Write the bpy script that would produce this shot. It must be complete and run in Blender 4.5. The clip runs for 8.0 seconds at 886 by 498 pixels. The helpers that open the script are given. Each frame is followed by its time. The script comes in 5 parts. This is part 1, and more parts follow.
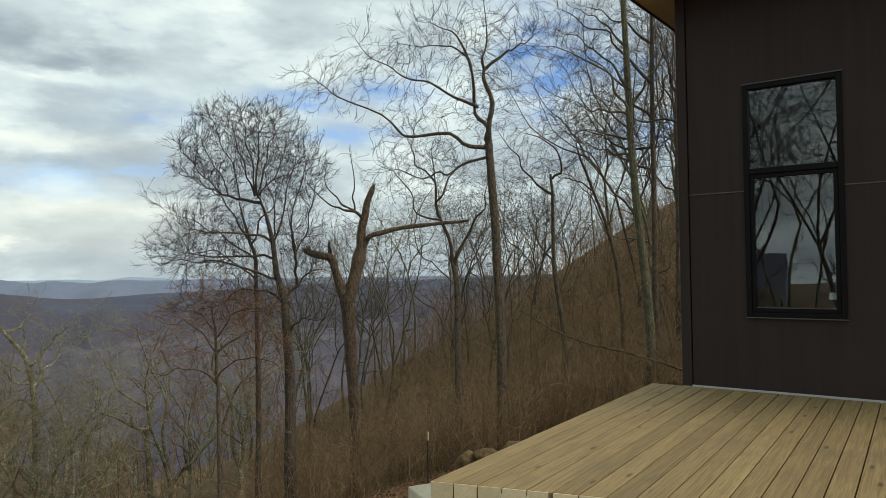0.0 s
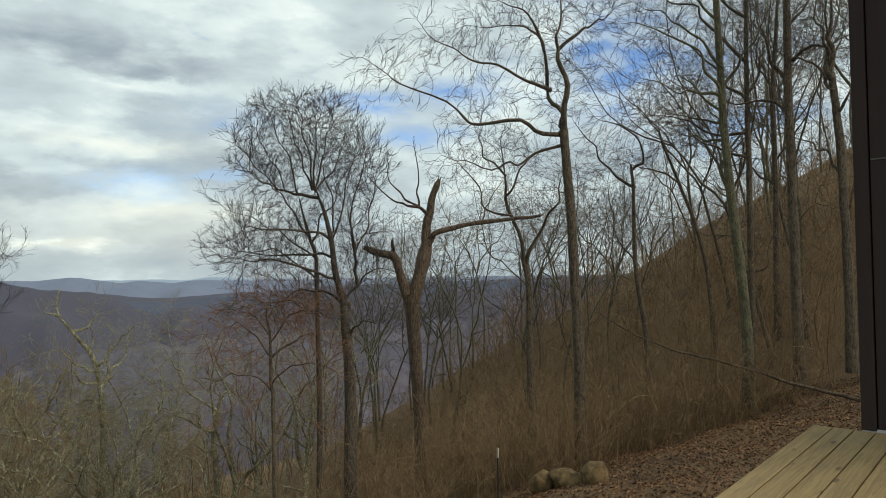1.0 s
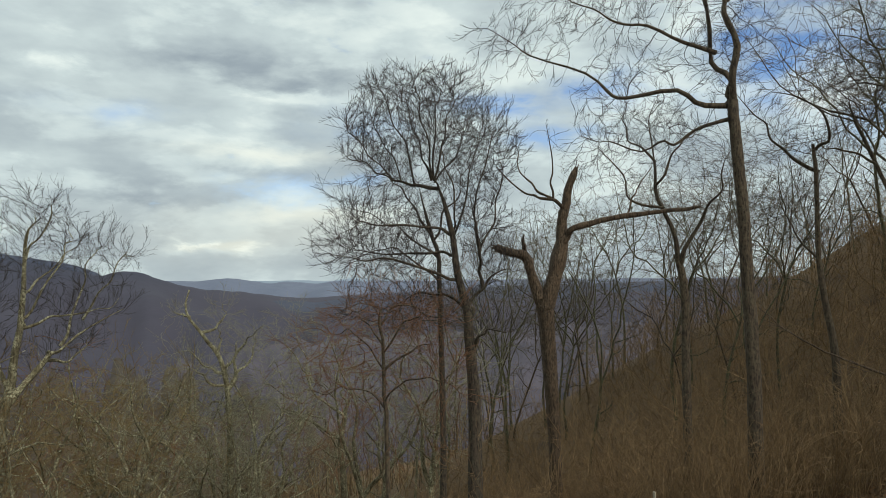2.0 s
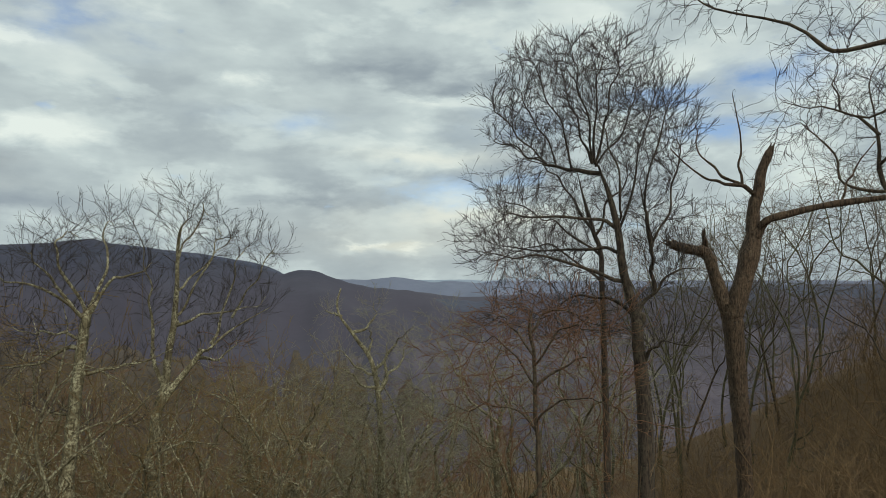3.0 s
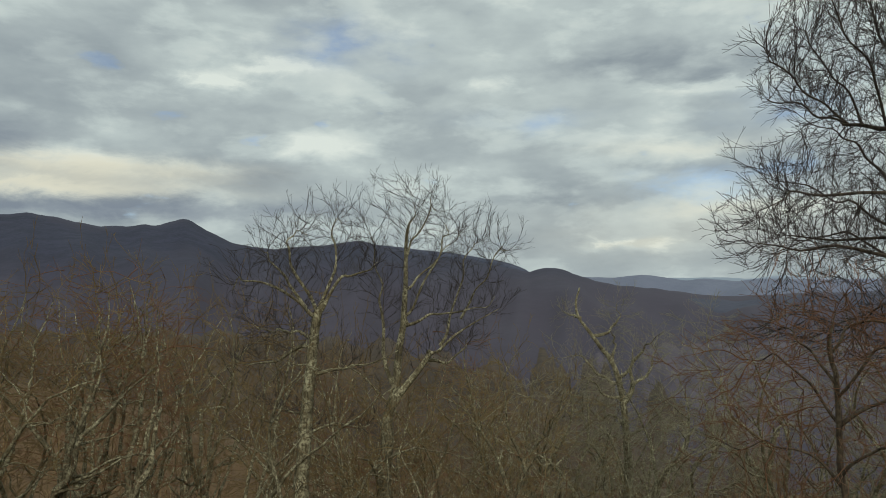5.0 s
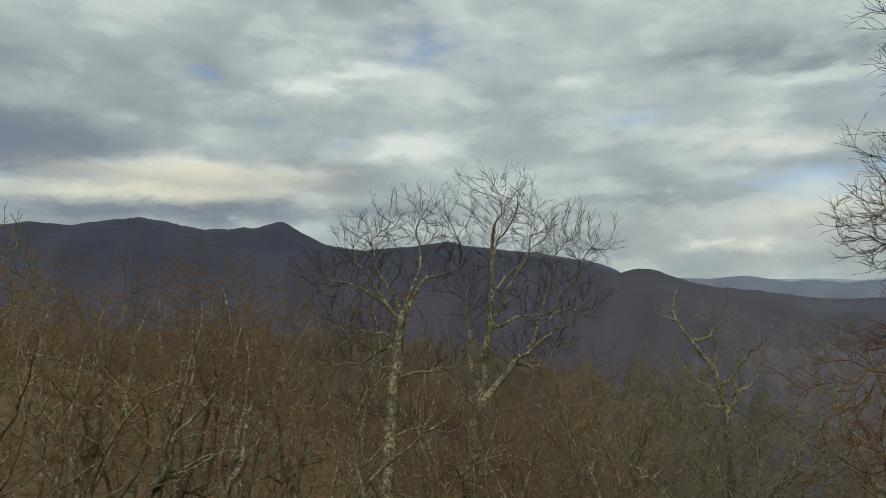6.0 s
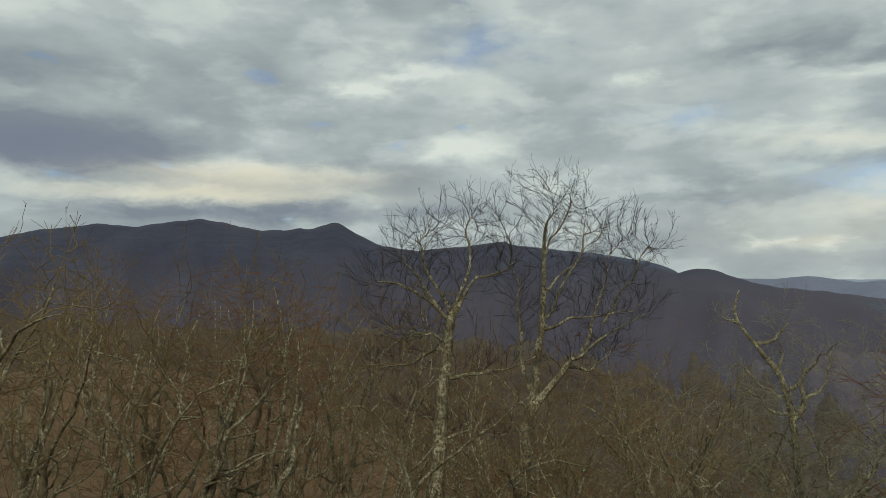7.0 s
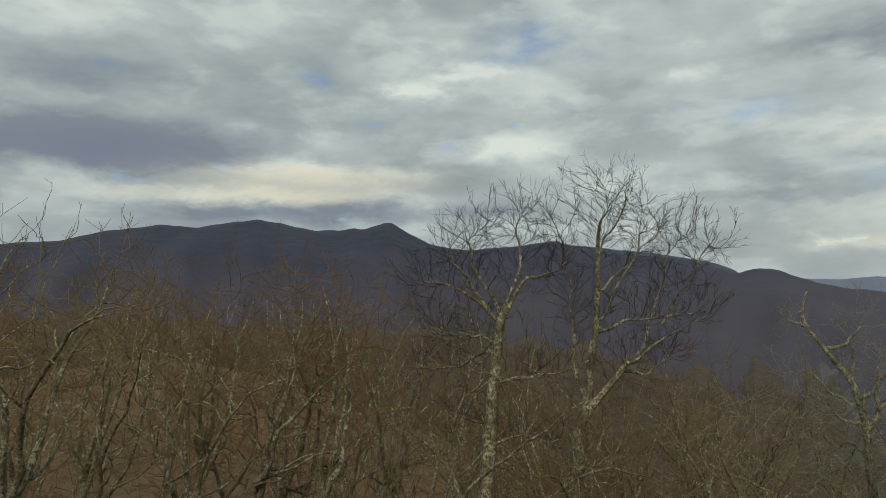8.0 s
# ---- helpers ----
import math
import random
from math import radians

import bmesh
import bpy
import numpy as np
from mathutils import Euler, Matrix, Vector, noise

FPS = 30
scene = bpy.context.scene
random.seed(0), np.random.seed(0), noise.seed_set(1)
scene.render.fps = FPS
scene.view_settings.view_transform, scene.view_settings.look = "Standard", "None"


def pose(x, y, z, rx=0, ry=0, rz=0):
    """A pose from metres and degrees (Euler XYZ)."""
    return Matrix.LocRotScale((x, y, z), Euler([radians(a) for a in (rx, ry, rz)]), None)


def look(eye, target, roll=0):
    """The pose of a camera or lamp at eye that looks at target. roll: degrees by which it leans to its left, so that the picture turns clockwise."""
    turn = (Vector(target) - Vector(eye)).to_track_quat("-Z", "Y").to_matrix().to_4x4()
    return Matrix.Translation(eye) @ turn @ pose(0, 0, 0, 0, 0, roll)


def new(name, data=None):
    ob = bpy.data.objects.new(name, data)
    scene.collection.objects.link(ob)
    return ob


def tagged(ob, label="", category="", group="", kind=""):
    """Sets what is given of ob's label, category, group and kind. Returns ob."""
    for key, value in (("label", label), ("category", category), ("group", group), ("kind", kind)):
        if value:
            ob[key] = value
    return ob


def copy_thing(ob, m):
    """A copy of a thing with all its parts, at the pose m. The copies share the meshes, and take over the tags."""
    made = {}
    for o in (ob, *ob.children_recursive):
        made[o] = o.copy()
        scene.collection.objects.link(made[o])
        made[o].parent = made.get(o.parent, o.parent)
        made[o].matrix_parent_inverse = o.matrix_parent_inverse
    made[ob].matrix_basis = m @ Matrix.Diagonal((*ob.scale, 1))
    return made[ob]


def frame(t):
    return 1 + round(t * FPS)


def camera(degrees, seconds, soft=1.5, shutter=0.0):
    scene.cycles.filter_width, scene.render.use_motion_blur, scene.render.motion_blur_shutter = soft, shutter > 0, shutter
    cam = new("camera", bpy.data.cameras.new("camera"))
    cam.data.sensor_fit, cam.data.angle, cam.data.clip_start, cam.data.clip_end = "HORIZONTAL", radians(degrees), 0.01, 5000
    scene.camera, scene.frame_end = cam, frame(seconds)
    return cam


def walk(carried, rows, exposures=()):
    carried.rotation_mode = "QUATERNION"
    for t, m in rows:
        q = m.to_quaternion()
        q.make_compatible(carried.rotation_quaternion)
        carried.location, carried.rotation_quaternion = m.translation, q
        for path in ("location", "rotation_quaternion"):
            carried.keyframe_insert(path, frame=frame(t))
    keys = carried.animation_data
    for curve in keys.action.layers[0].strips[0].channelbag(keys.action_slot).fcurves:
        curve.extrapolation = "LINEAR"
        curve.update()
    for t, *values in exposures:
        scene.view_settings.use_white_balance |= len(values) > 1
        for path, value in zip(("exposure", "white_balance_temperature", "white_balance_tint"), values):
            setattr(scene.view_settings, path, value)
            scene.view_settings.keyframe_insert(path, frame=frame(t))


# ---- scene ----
cam = camera(66.0, 8.0, soft=0.7)
walk(cam, [
    (0.0, pose(2.201, -7.837, 1.314, 91.78, 0.64, 34.93)),
    (0.5, pose(1.739, -7.121, 1.290, 91.82, 0.64, 37.29)),
    (1.0, pose(1.042, -6.250, 1.285, 91.85, 0.68, 40.75)),
    (1.5, pose(-0.087, -5.096, 1.277, 91.95, 0.75, 45.59)),
    (1.7, pose(-0.470, -4.680, 1.270, 92.03, 0.70, 48.10)),
    (2.8, pose(-2.643, -2.720, 1.257, 92.16, 0.19, 62.35)),
    (3.0, pose(-3.046, -2.503, 1.253, 92.18, 0.18, 65.28)),
    (3.5, pose(-3.821, -2.103, 1.247, 92.18, 0.21, 71.11)),
    (4.0, pose(-4.355, -1.863, 1.240, 92.19, 0.28, 75.82)),
    (4.5, pose(-4.880, -1.655, 1.245, 92.16, 0.28, 80.58)),
    (5.0, pose(-5.383, -1.514, 1.258, 92.09, 0.32, 85.66)),
    (5.2, pose(-5.560, -1.470, 1.260, 92.11, 0.32, 87.70)),
    (6.3, pose(-6.128, -1.433, 1.250, 92.21, 0.29, 94.40)),
    (6.5, pose(-6.199, -1.423, 1.250, 92.21, 0.29, 95.27)),
    (7.0, pose(-6.388, -1.392, 1.255, 92.23, 0.27, 97.48)),
    (7.5, pose(-6.620, -1.375, 1.262, 92.25, 0.27, 99.75)),
    (8.0, pose(-6.836, -1.370, 1.270, 92.22, 0.20, 101.88)),
], exposures=[(0.0, 0.36, 6330, 10), (1.5, 0.27, 6330, 10), (3.0, 0.05, 6400, 10), (4.5, -0.08, 6450, 10), (8.0, -0.18, 6550, 10)])

# ---------------------------------------------------------------- light
SUN_BEARING, SUN_HEIGHT = 8.0, 38.0      # degrees: from which side, how high
sun_from = Vector((math.cos(radians(SUN_BEARING)) * math.cos(radians(SUN_HEIGHT)),
                   math.sin(radians(SUN_BEARING)) * math.cos(radians(SUN_HEIGHT)),
                   math.sin(radians(SUN_HEIGHT))))
sun_data = bpy.data.lights.new("sun", "SUN")
sun_data.energy, sun_data.angle, sun_data.color = 1.5, radians(14), (1.0, 0.93, 0.82)
sun = new("sun", sun_data)
sun.matrix_world = look(sun_from * 50, (0, 0, 0))


class Nodes:
    """Short ways to lay nodes and link them."""

    def __init__(self, tree):
        self.tree = tree
        tree.nodes.clear()

    def add(self, kind):
        return self.tree.nodes.new(kind)

    def put(self, socket, value):
        if isinstance(value, bpy.types.NodeSocket):
            self.tree.links.new(value, socket)
        else:
            socket.default_value = value

    def math(self, operation, a, b=0.0, c=0.0, clamp=False):
        node = self.add("ShaderNodeMath")
        node.operation, node.use_clamp = operation, clamp
        for socket, value in zip(node.inputs, (a, b, c)):
            self.put(socket, value)
        return node.outputs[0]

    def vec(self, operation, a, b=(0, 0, 0)):
        node = self.add("ShaderNodeVectorMath")
        node.operation = operation
        self.put(node.inputs[0], a)
        self.put(node.inputs[1], b)
        return node.outputs[0]

    def noise(self, vector, scale, detail=4.0, rough=0.55, distort=0.0, colour=False):
        node = self.add("ShaderNodeTexNoise")
        self.put(node.inputs["Vector"], vector)
        for key, value in (("Scale", scale), ("Detail", detail), ("Roughness", rough), ("Distortion", distort)):
            self.put(node.inputs[key], value)
        return node.outputs["Color" if colour else "Fac"]

    def ramp(self, fac, *stops):
        node = self.add("ShaderNodeValToRGB")
        elements = node.color_ramp.elements
        while len(elements) < len(stops):
            elements.new(0.5)
        for element, (place, colour) in zip(elements, stops):
            element.position = place
            element.color = (*colour, 1) if len(colour) == 3 else colour
        self.put(node.inputs["Fac"], fac)
        return node.outputs["Color"]

    def span(self, value, a, b, to0=0.0, to1=1.0):
        node = self.add("ShaderNodeMapRange")
        node.interpolation_type = "SMOOTHSTEP"
        for key, v in (("Value", value), ("From Min", a), ("From Max", b), ("To Min", to0), ("To Max", to1)):
            self.put(node.inputs[key], v)
        return node.outputs["Result"]

    def mix(self, fac, a, b, blend="MIX"):
        node = self.add("ShaderNodeMix")
        node.data_type, node.blend_type = "RGBA", blend
        self.put(node.inputs["Factor"], fac)
        self.put(node.inputs[6], (*a, 1) if isinstance(a, tuple) else a)
        self.put(node.inputs[7], (*b, 1) if isinstance(b, tuple) else b)
        return node.outputs[2]


def build_sky():
    world = bpy.data.worlds.new("sky")
    scene.world = world
    world.use_nodes = True
    n = Nodes(world.node_tree)
    way = n.add("ShaderNodeTexCoord").outputs["Generated"]
    split = n.add("ShaderNodeSeparateXYZ")
    n.put(split.inputs[0], way)
    x, y, z = split.outputs
    sky = n.add("ShaderNodeTexSky")
    sky.sky_type, sky.sun_disc = "NISHITA", False
    sky.sun_elevation, sky.sun_rotation = radians(SUN_HEIGHT), radians(90 - SUN_BEARING)
    sky.altitude, sky.air_density, sky.dust_density, sky.ozone_density = 1500.0, 1.0, 0.3, 4.0
    # clouds drawn out level
    streak = n.add("ShaderNodeCombineXYZ")
    for socket, value, size in zip(streak.inputs, (x, y, z), (1.0, 1.0, 2.7)):
        n.put(socket, n.math("MULTIPLY", value, size))
    streak = streak.outputs[0]
    broad = n.noise(streak, 3.6, 4.0, 0.5, 0.1)
    fine = n.noise(streak, 9.0, 7.0, 0.52, 0.1)
    puff = n.span(n.noise(streak, 7.0, 8.0, 0.55, 0.15), 0.47, 0.60)
    tone = n.math("ADD", n.math("MULTIPLY", broad, 0.50), n.math("MULTIPLY", fine, 0.36))
    tone = n.math("ADD", tone, n.math("MULTIPLY", puff, 0.09))
    # bearing and height in degrees, ruffled, for the larger shapes
    ruffle = n.noise(streak, 8.0, 8.0, 0.62, 0.3, colour=True)
    rs = n.add("ShaderNodeSeparateColor")
    n.put(rs.inputs[0], ruffle)
    bearing = n.math("MULTIPLY", n.math("ARCTAN2", y, x), 180 / math.pi)
    bearing = n.math("MODULO", n.math("ADD", bearing, 360.0), 360.0)
    bearing = n.math("ADD", bearing, n.math("MULTIPLY", n.math("SUBTRACT", rs.outputs[0], 0.5), 13.0))
    height = n.math("MULTIPLY", n.math("ARCSINE", z), 180 / math.pi)
    height = n.math("ADD", height, n.math("MULTIPLY", n.math("SUBTRACT", rs.outputs[1], 0.5), 3.4))

    def cloud_shape(b, h, wide, tall):
        u = n.math("DIVIDE", n.math("SUBTRACT", bearing, b), wide)
        v = n.math("DIVIDE", n.math("SUBTRACT", height, h), tall)
        d = n.math("ADD", n.math("MULTIPLY", u, u), n.math("MULTIPLY", v, v))
        return n.math("POWER", 2.718, n.math("MULTIPLY", d, -1.0))

    def total(shapes):
        s = None
        for b, h, wide, tall, amount in shapes:
            one = n.math("MULTIPLY", cloud_shape(b, h, wide, tall), amount)
            s = one if s is None else n.math("ADD", s, one)
        return s

    gaps = total([(136, 13.6, 3.4, 1.0, 0.9), (132, 11.2, 3.2, 0.8, 0.6), (116, 16.9, 5.5, 4.2, 1.2), (128, 15.3, 3.4, 1.3, 0.7), (154.5, 7.0, 3.4, 0.9, 0.50), (107, 12, 6, 3, 0.6),
                  (183.5, 18.6, 4.0, 1.5, 0.45), (168, 12.5, 4.2, 0.7, 0.28), (147, 12.6, 5.0, 1.8, 0.18)])
    bright = total([(143, 16.5, 8, 5.0, 0.07), (156, 9.9, 5.0, 0.7, 0.14), (153, 5.2, 6.0, 0.8, 0.09), (171, 15.5, 1.9, 0.7, 0.20), (186.5, 10.6, 2.6, 1.3, 0.22), (154, 14.4, 4.2, 0.5, 0.18),
                    (162, 2.2, 0.8, 0.45, 0.22), (158, 2.0, 1.0, 0.4, 0.22), (193.5, 15.4, 2.6, 0.8, 0.36), (189, 16.6, 3.4, 0.5, 0.26), (202, 8.4, 6.0, 0.8, 0.28), (206, 6.6, 10, 0.5, 0.20),
                    (124, 9, 14, 7, 0.04), (173, 9.5, 9, 1.2, 0.06)])
    dark = total([(156, 17.1, 6.0, 1.9, 0.13), (155, 15.3, 4.5, 0.6, 0.13), (156, 8.2, 4.4, 0.7, 0.10), (160, 16.5, 7.5, 0.9, 0.15), (168, 6.5, 6.5, 0.7, 0.15), (193, 8.9, 4.6, 1.3, 0.13),
                  (219, 9.7, 9.0, 1.6, 0.48), (203, 5.2, 14, 0.7, 0.20), (222, 13.0, 4.5, 2.6, 0.12), (164, 2.8, 14, 2.4, 0.07), (142, 3.5, 12, 3.5, 0.05), (210, 15, 20, 5, 0.05), (178, 14.5, 4, 1.2, 0.08)])
    tone = n.math("ADD", n.math("SUBTRACT", tone, dark), bright)
    tone = n.math("ADD", tone, n.span(z, 0.0, 0.16, -0.025, 0.022))
    cloud = n.ramp(tone, (0.22, (0.25, 0.30, 0.335)), (0.40, (0.40, 0.465, 0.475)), (0.53, (0.54, 0.62, 0.605)), (0.72, (0.76, 0.83, 0.765)))
    warm = total([(154, 3.4, 13, 2.4, 0.22), (203, 8.0, 9, 0.9, 0.70), (207, 6.6, 11, 0.6, 0.65), (156, 9.9, 6, 0.7, 0.25), (160, 2.1, 3, 0.5, 0.30), (153, 5.2, 6, 0.8, 0.25), (112, 12.5, 8, 1.0, 0.3)])
    cloud = n.mix(n.math("MINIMUM", warm, 1.0), cloud, (0.80, 0.76, 0.58))
    cool = total([(203, 5.1, 15, 0.8, 0.40), (219, 9.7, 9.0, 1.6, 0.85), (184, 18.4, 5, 1.8, 0.25)])
    cloud = n.mix(n.math("MINIMUM", cool, 1.0), cloud, (0.20, 0.235, 0.31))
    torn = n.math("ADD", n.span(fine, 0.62, 0.40, 0.25, 1.15), n.math("MULTIPLY", gaps, 0.15))
    open_sky = n.math("ADD", n.math("MULTIPLY", gaps, torn), n.span(fine, 0.36, 0.26, 0.0, 0.30), clamp=True)
    back_clear, back_cloud = n.add("ShaderNodeBackground"), n.add("ShaderNodeBackground")
    n.put(back_clear.inputs[0], sky.outputs[0])
    n.put(back_clear.inputs[1], 0.13)
    n.put(back_cloud.inputs[0], cloud)
    n.put(back_cloud.inputs[1], 1.0)
    both = n.add("ShaderNodeMixShader")
    n.put(both.inputs[0], open_sky)
    n.put(both.inputs[1], back_cloud.outputs[0])
    n.put(both.inputs[2], back_clear.outputs[0])
    out = n.add("ShaderNodeOutputWorld")
    n.put(out.inputs[0], both.outputs[0])


build_sky()


# ---------------------------------------------------------------- materials
def material(name, paint, rough=0.8, bump=0.0, bump_scale=0.01, metal=0.0, **more):
    """paint(n) gives (colour socket, height socket or None)."""
    m = bpy.data.materials.new(name)
    m.use_nodes = True
    n = Nodes(m.node_tree)
    shader = n.add("ShaderNodeBsdfPrincipled")
    colour, relief = paint(n)
    n.put(shader.inputs["Base Color"], colour if isinstance(colour, bpy.types.NodeSocket) else (*colour, 1))
    n.put(shader.inputs["Roughness"], rough)
    n.put(shader.inputs["Metallic"], metal)
    for key, value in more.items():
        n.put(shader.inputs[key], value)
    if relief is not None and bump:
        b = n.add("ShaderNodeBump")
        n.put(b.inputs["Strength"], bump)
        n.put(b.inputs["Distance"], bump_scale)
        n.put(b.inputs["Height"], relief)
        n.put(shader.inputs["Normal"], b.outputs[0])
    out = n.add("ShaderNodeOutputMaterial")
    n.put(out.inputs[0], shader.outputs[0])
    return m


def place(n, sx=1.0, sy=1.0, sz=1.0, world=False):
    source = n.add("ShaderNodeNewGeometry").outputs["Position"] if world else n.add("ShaderNodeTexCoord").outputs["Object"]
    return n.vec("MULTIPLY", source, (sx, sy, sz))


def chance(n):
    return n.add("ShaderNodeObjectInfo").outputs["Random"]


def bark_paint(dark, light, lichen, amount):
    def paint(n):
        p = place(n)
        ridges = n.noise(place(n, 1, 1, 0.22), 22.0, 5.0, 0.6)
        blotch = n.noise(p, 2.6, 5.0, 0.65)
        speck = n.noise(p, 13.0, 5.0, 0.7)
        colour = n.mix(n.span(ridges, 0.35, 0.65), dark, light)
        colour = n.mix(n.math("MULTIPLY", n.span(blotch, 0.36, 0.62), n.span(speck, 0.42, 0.60, 0.0, amount)), colour, lichen)
        shade = n.math("ADD", 0.82, n.math("MULTIPLY", chance(n), 0.36))
        tint = n.add("ShaderNodeHueSaturation")
        n.put(tint.inputs["Value"], shade)
        n.put(tint.inputs["Color"], colour)
        return tint.outputs[0], ridges
    return paint


BARK = material("bark", bark_paint((0.032, 0.023, 0.015), (0.112, 0.080, 0.050), (0.17, 0.148, 0.092), 0.5), 0.95, 0.8, 0.03)
BARK_DARK = material("dark_bark", bark_paint((0.020, 0.015, 0.011), (0.078, 0.058, 0.040), (0.15, 0.135, 0.085), 0.4), 0.95, 0.8, 0.03)
BARK_DEAD = material("dead_bark", bark_paint((0.036, 0.025, 0.016), (0.13, 0.086, 0.052), (0.22, 0.165, 0.105), 0.45), 0.95, 1.0, 0.07)
BARK_MOSSY = material("mossy_bark", bark_paint((0.058, 0.047, 0.022), (0.18, 0.155, 0.088), (0.49, 0.465, 0.300), 0.95), 0.95, 0.7, 0.03)
BARK_GREEN = material("green_bark", bark_paint((0.045, 0.040, 0.024), (0.125, 0.110, 0.062), (0.17, 0.17, 0.08), 0.8), 0.95, 0.7, 0.03)
TWIG = material("twig", lambda n: (n.mix(n.noise(place(n), 3.0, 3.0), (0.020, 0.016, 0.013), (0.065, 0.050, 0.039)), None), 0.9)
TWIG_BROWN = material("brown_twig", lambda n: (n.mix(n.noise(place(n), 2.0, 3.0), (0.060, 0.046, 0.031), (0.18, 0.140, 0.092)), None), 0.9)
TWIG_MID = material("olive_twig", lambda n: (n.mix(n.noise(place(n), 2.0, 3.0), (0.078, 0.050, 0.020), (0.22, 0.150, 0.058)), None), 0.9)
TWIG_LICHEN = material("lichen_twig", lambda n: (n.mix(n.noise(place(n), 2.0, 3.0), (0.14, 0.125, 0.075), (0.40, 0.37, 0.24)), None), 0.9)
TWIG_PALE = material("pale_twig", lambda n: (n.mix(n.noise(place(n), 2.0, 3.0), (0.105, 0.072, 0.026), (0.29, 0.205, 0.074)), None), 0.9)


def brush_paint(low, middle, high):
    def paint(n):
        r = n.add("ShaderNodeNewGeometry").outputs["Random Per Island"]
        return n.ramp(n.math("ADD", n.math("MULTIPLY", r, 0.8), n.math("MULTIPLY", n.noise(place(n), 0.5, 3.0), 0.3)), (0.1, low), (0.6, middle), (1.0, high)), None
    return paint


BRUSH = material("dry_brush", brush_paint((0.070, 0.048, 0.021), (0.19, 0.132, 0.055), (0.44, 0.33, 0.16)), 0.9)
BRUSH_DARK = material("brown_brush", brush_paint((0.095, 0.060, 0.029), (0.225, 0.142, 0.064), (0.34, 0.225, 0.108)), 0.9)
BRUSH_RED = material("reddish_brush", brush_paint((0.050, 0.032, 0.014), (0.160, 0.102, 0.042), (0.42, 0.30, 0.14)), 0.9)
TWIG_RED = material("reddish_twig", lambda n: (n.mix(n.noise(place(n), 2.0, 3.0), (0.100, 0.046, 0.020), (0.24, 0.118, 0.052)), None), 0.9)


def litter_paint(n):
    p = place(n, world=True)
    leaf = n.add("ShaderNodeTexVoronoi")
    n.put(leaf.inputs["Vector"], p)
    n.put(leaf.inputs["Scale"], 20.0)
    n.put(leaf.inputs["Randomness"], 1.0)
    patch = n.noise(p, 0.35, 5.0, 0.6)
    grain = n.noise(p, 6.0, 6.0, 0.7)
    hue = n.add("ShaderNodeSeparateColor")
    n.put(hue.inputs[0], leaf.outputs["Color"])
    colour = n.mix(hue.outputs[0], (0.098, 0.053, 0.021), (0.240, 0.136, 0.055))
    colour = n.mix(n.span(grain, 0.38, 0.62), colour, (0.150, 0.098, 0.046))
    colour = n.mix(n.span(patch, 0.52, 0.70, 0.0, 0.65), colour, (0.060, 0.038, 0.021))
    return colour, n.math("ADD", leaf.outputs["Distance"], n.math("MULTIPLY", grain, 0.6))


LITTER = material("leaf_litter", litter_paint, 0.95, 0.9, 0.06)


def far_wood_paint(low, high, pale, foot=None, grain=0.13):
    """Wooded slopes; foot: paler tone of valley haze, put into the colour below the dark heights."""
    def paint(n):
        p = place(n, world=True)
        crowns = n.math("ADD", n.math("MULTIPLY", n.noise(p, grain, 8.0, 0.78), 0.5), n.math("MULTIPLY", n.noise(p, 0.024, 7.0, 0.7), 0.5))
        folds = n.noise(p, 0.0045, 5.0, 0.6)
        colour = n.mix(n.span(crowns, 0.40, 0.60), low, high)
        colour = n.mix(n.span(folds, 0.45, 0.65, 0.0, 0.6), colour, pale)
        # haze painted on: the lower the slope, the more of the foot colour
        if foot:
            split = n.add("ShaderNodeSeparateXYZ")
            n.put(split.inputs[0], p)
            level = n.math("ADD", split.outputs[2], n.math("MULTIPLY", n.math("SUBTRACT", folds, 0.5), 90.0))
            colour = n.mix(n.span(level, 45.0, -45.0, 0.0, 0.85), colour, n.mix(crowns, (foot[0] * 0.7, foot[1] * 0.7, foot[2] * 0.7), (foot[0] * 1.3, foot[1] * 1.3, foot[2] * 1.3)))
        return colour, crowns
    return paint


# distance haze is put into these base colours: paler and bluer further out
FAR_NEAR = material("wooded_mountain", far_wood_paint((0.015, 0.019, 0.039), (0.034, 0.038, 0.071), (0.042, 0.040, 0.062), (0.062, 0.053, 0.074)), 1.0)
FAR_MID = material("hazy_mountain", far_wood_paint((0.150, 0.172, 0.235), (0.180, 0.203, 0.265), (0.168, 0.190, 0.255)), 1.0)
FAR_LAST = material("haze_pale_mountain", far_wood_paint((0.28, 0.34, 0.41), (0.30, 0.36, 0.43), (0.29, 0.35, 0.42)), 1.0)


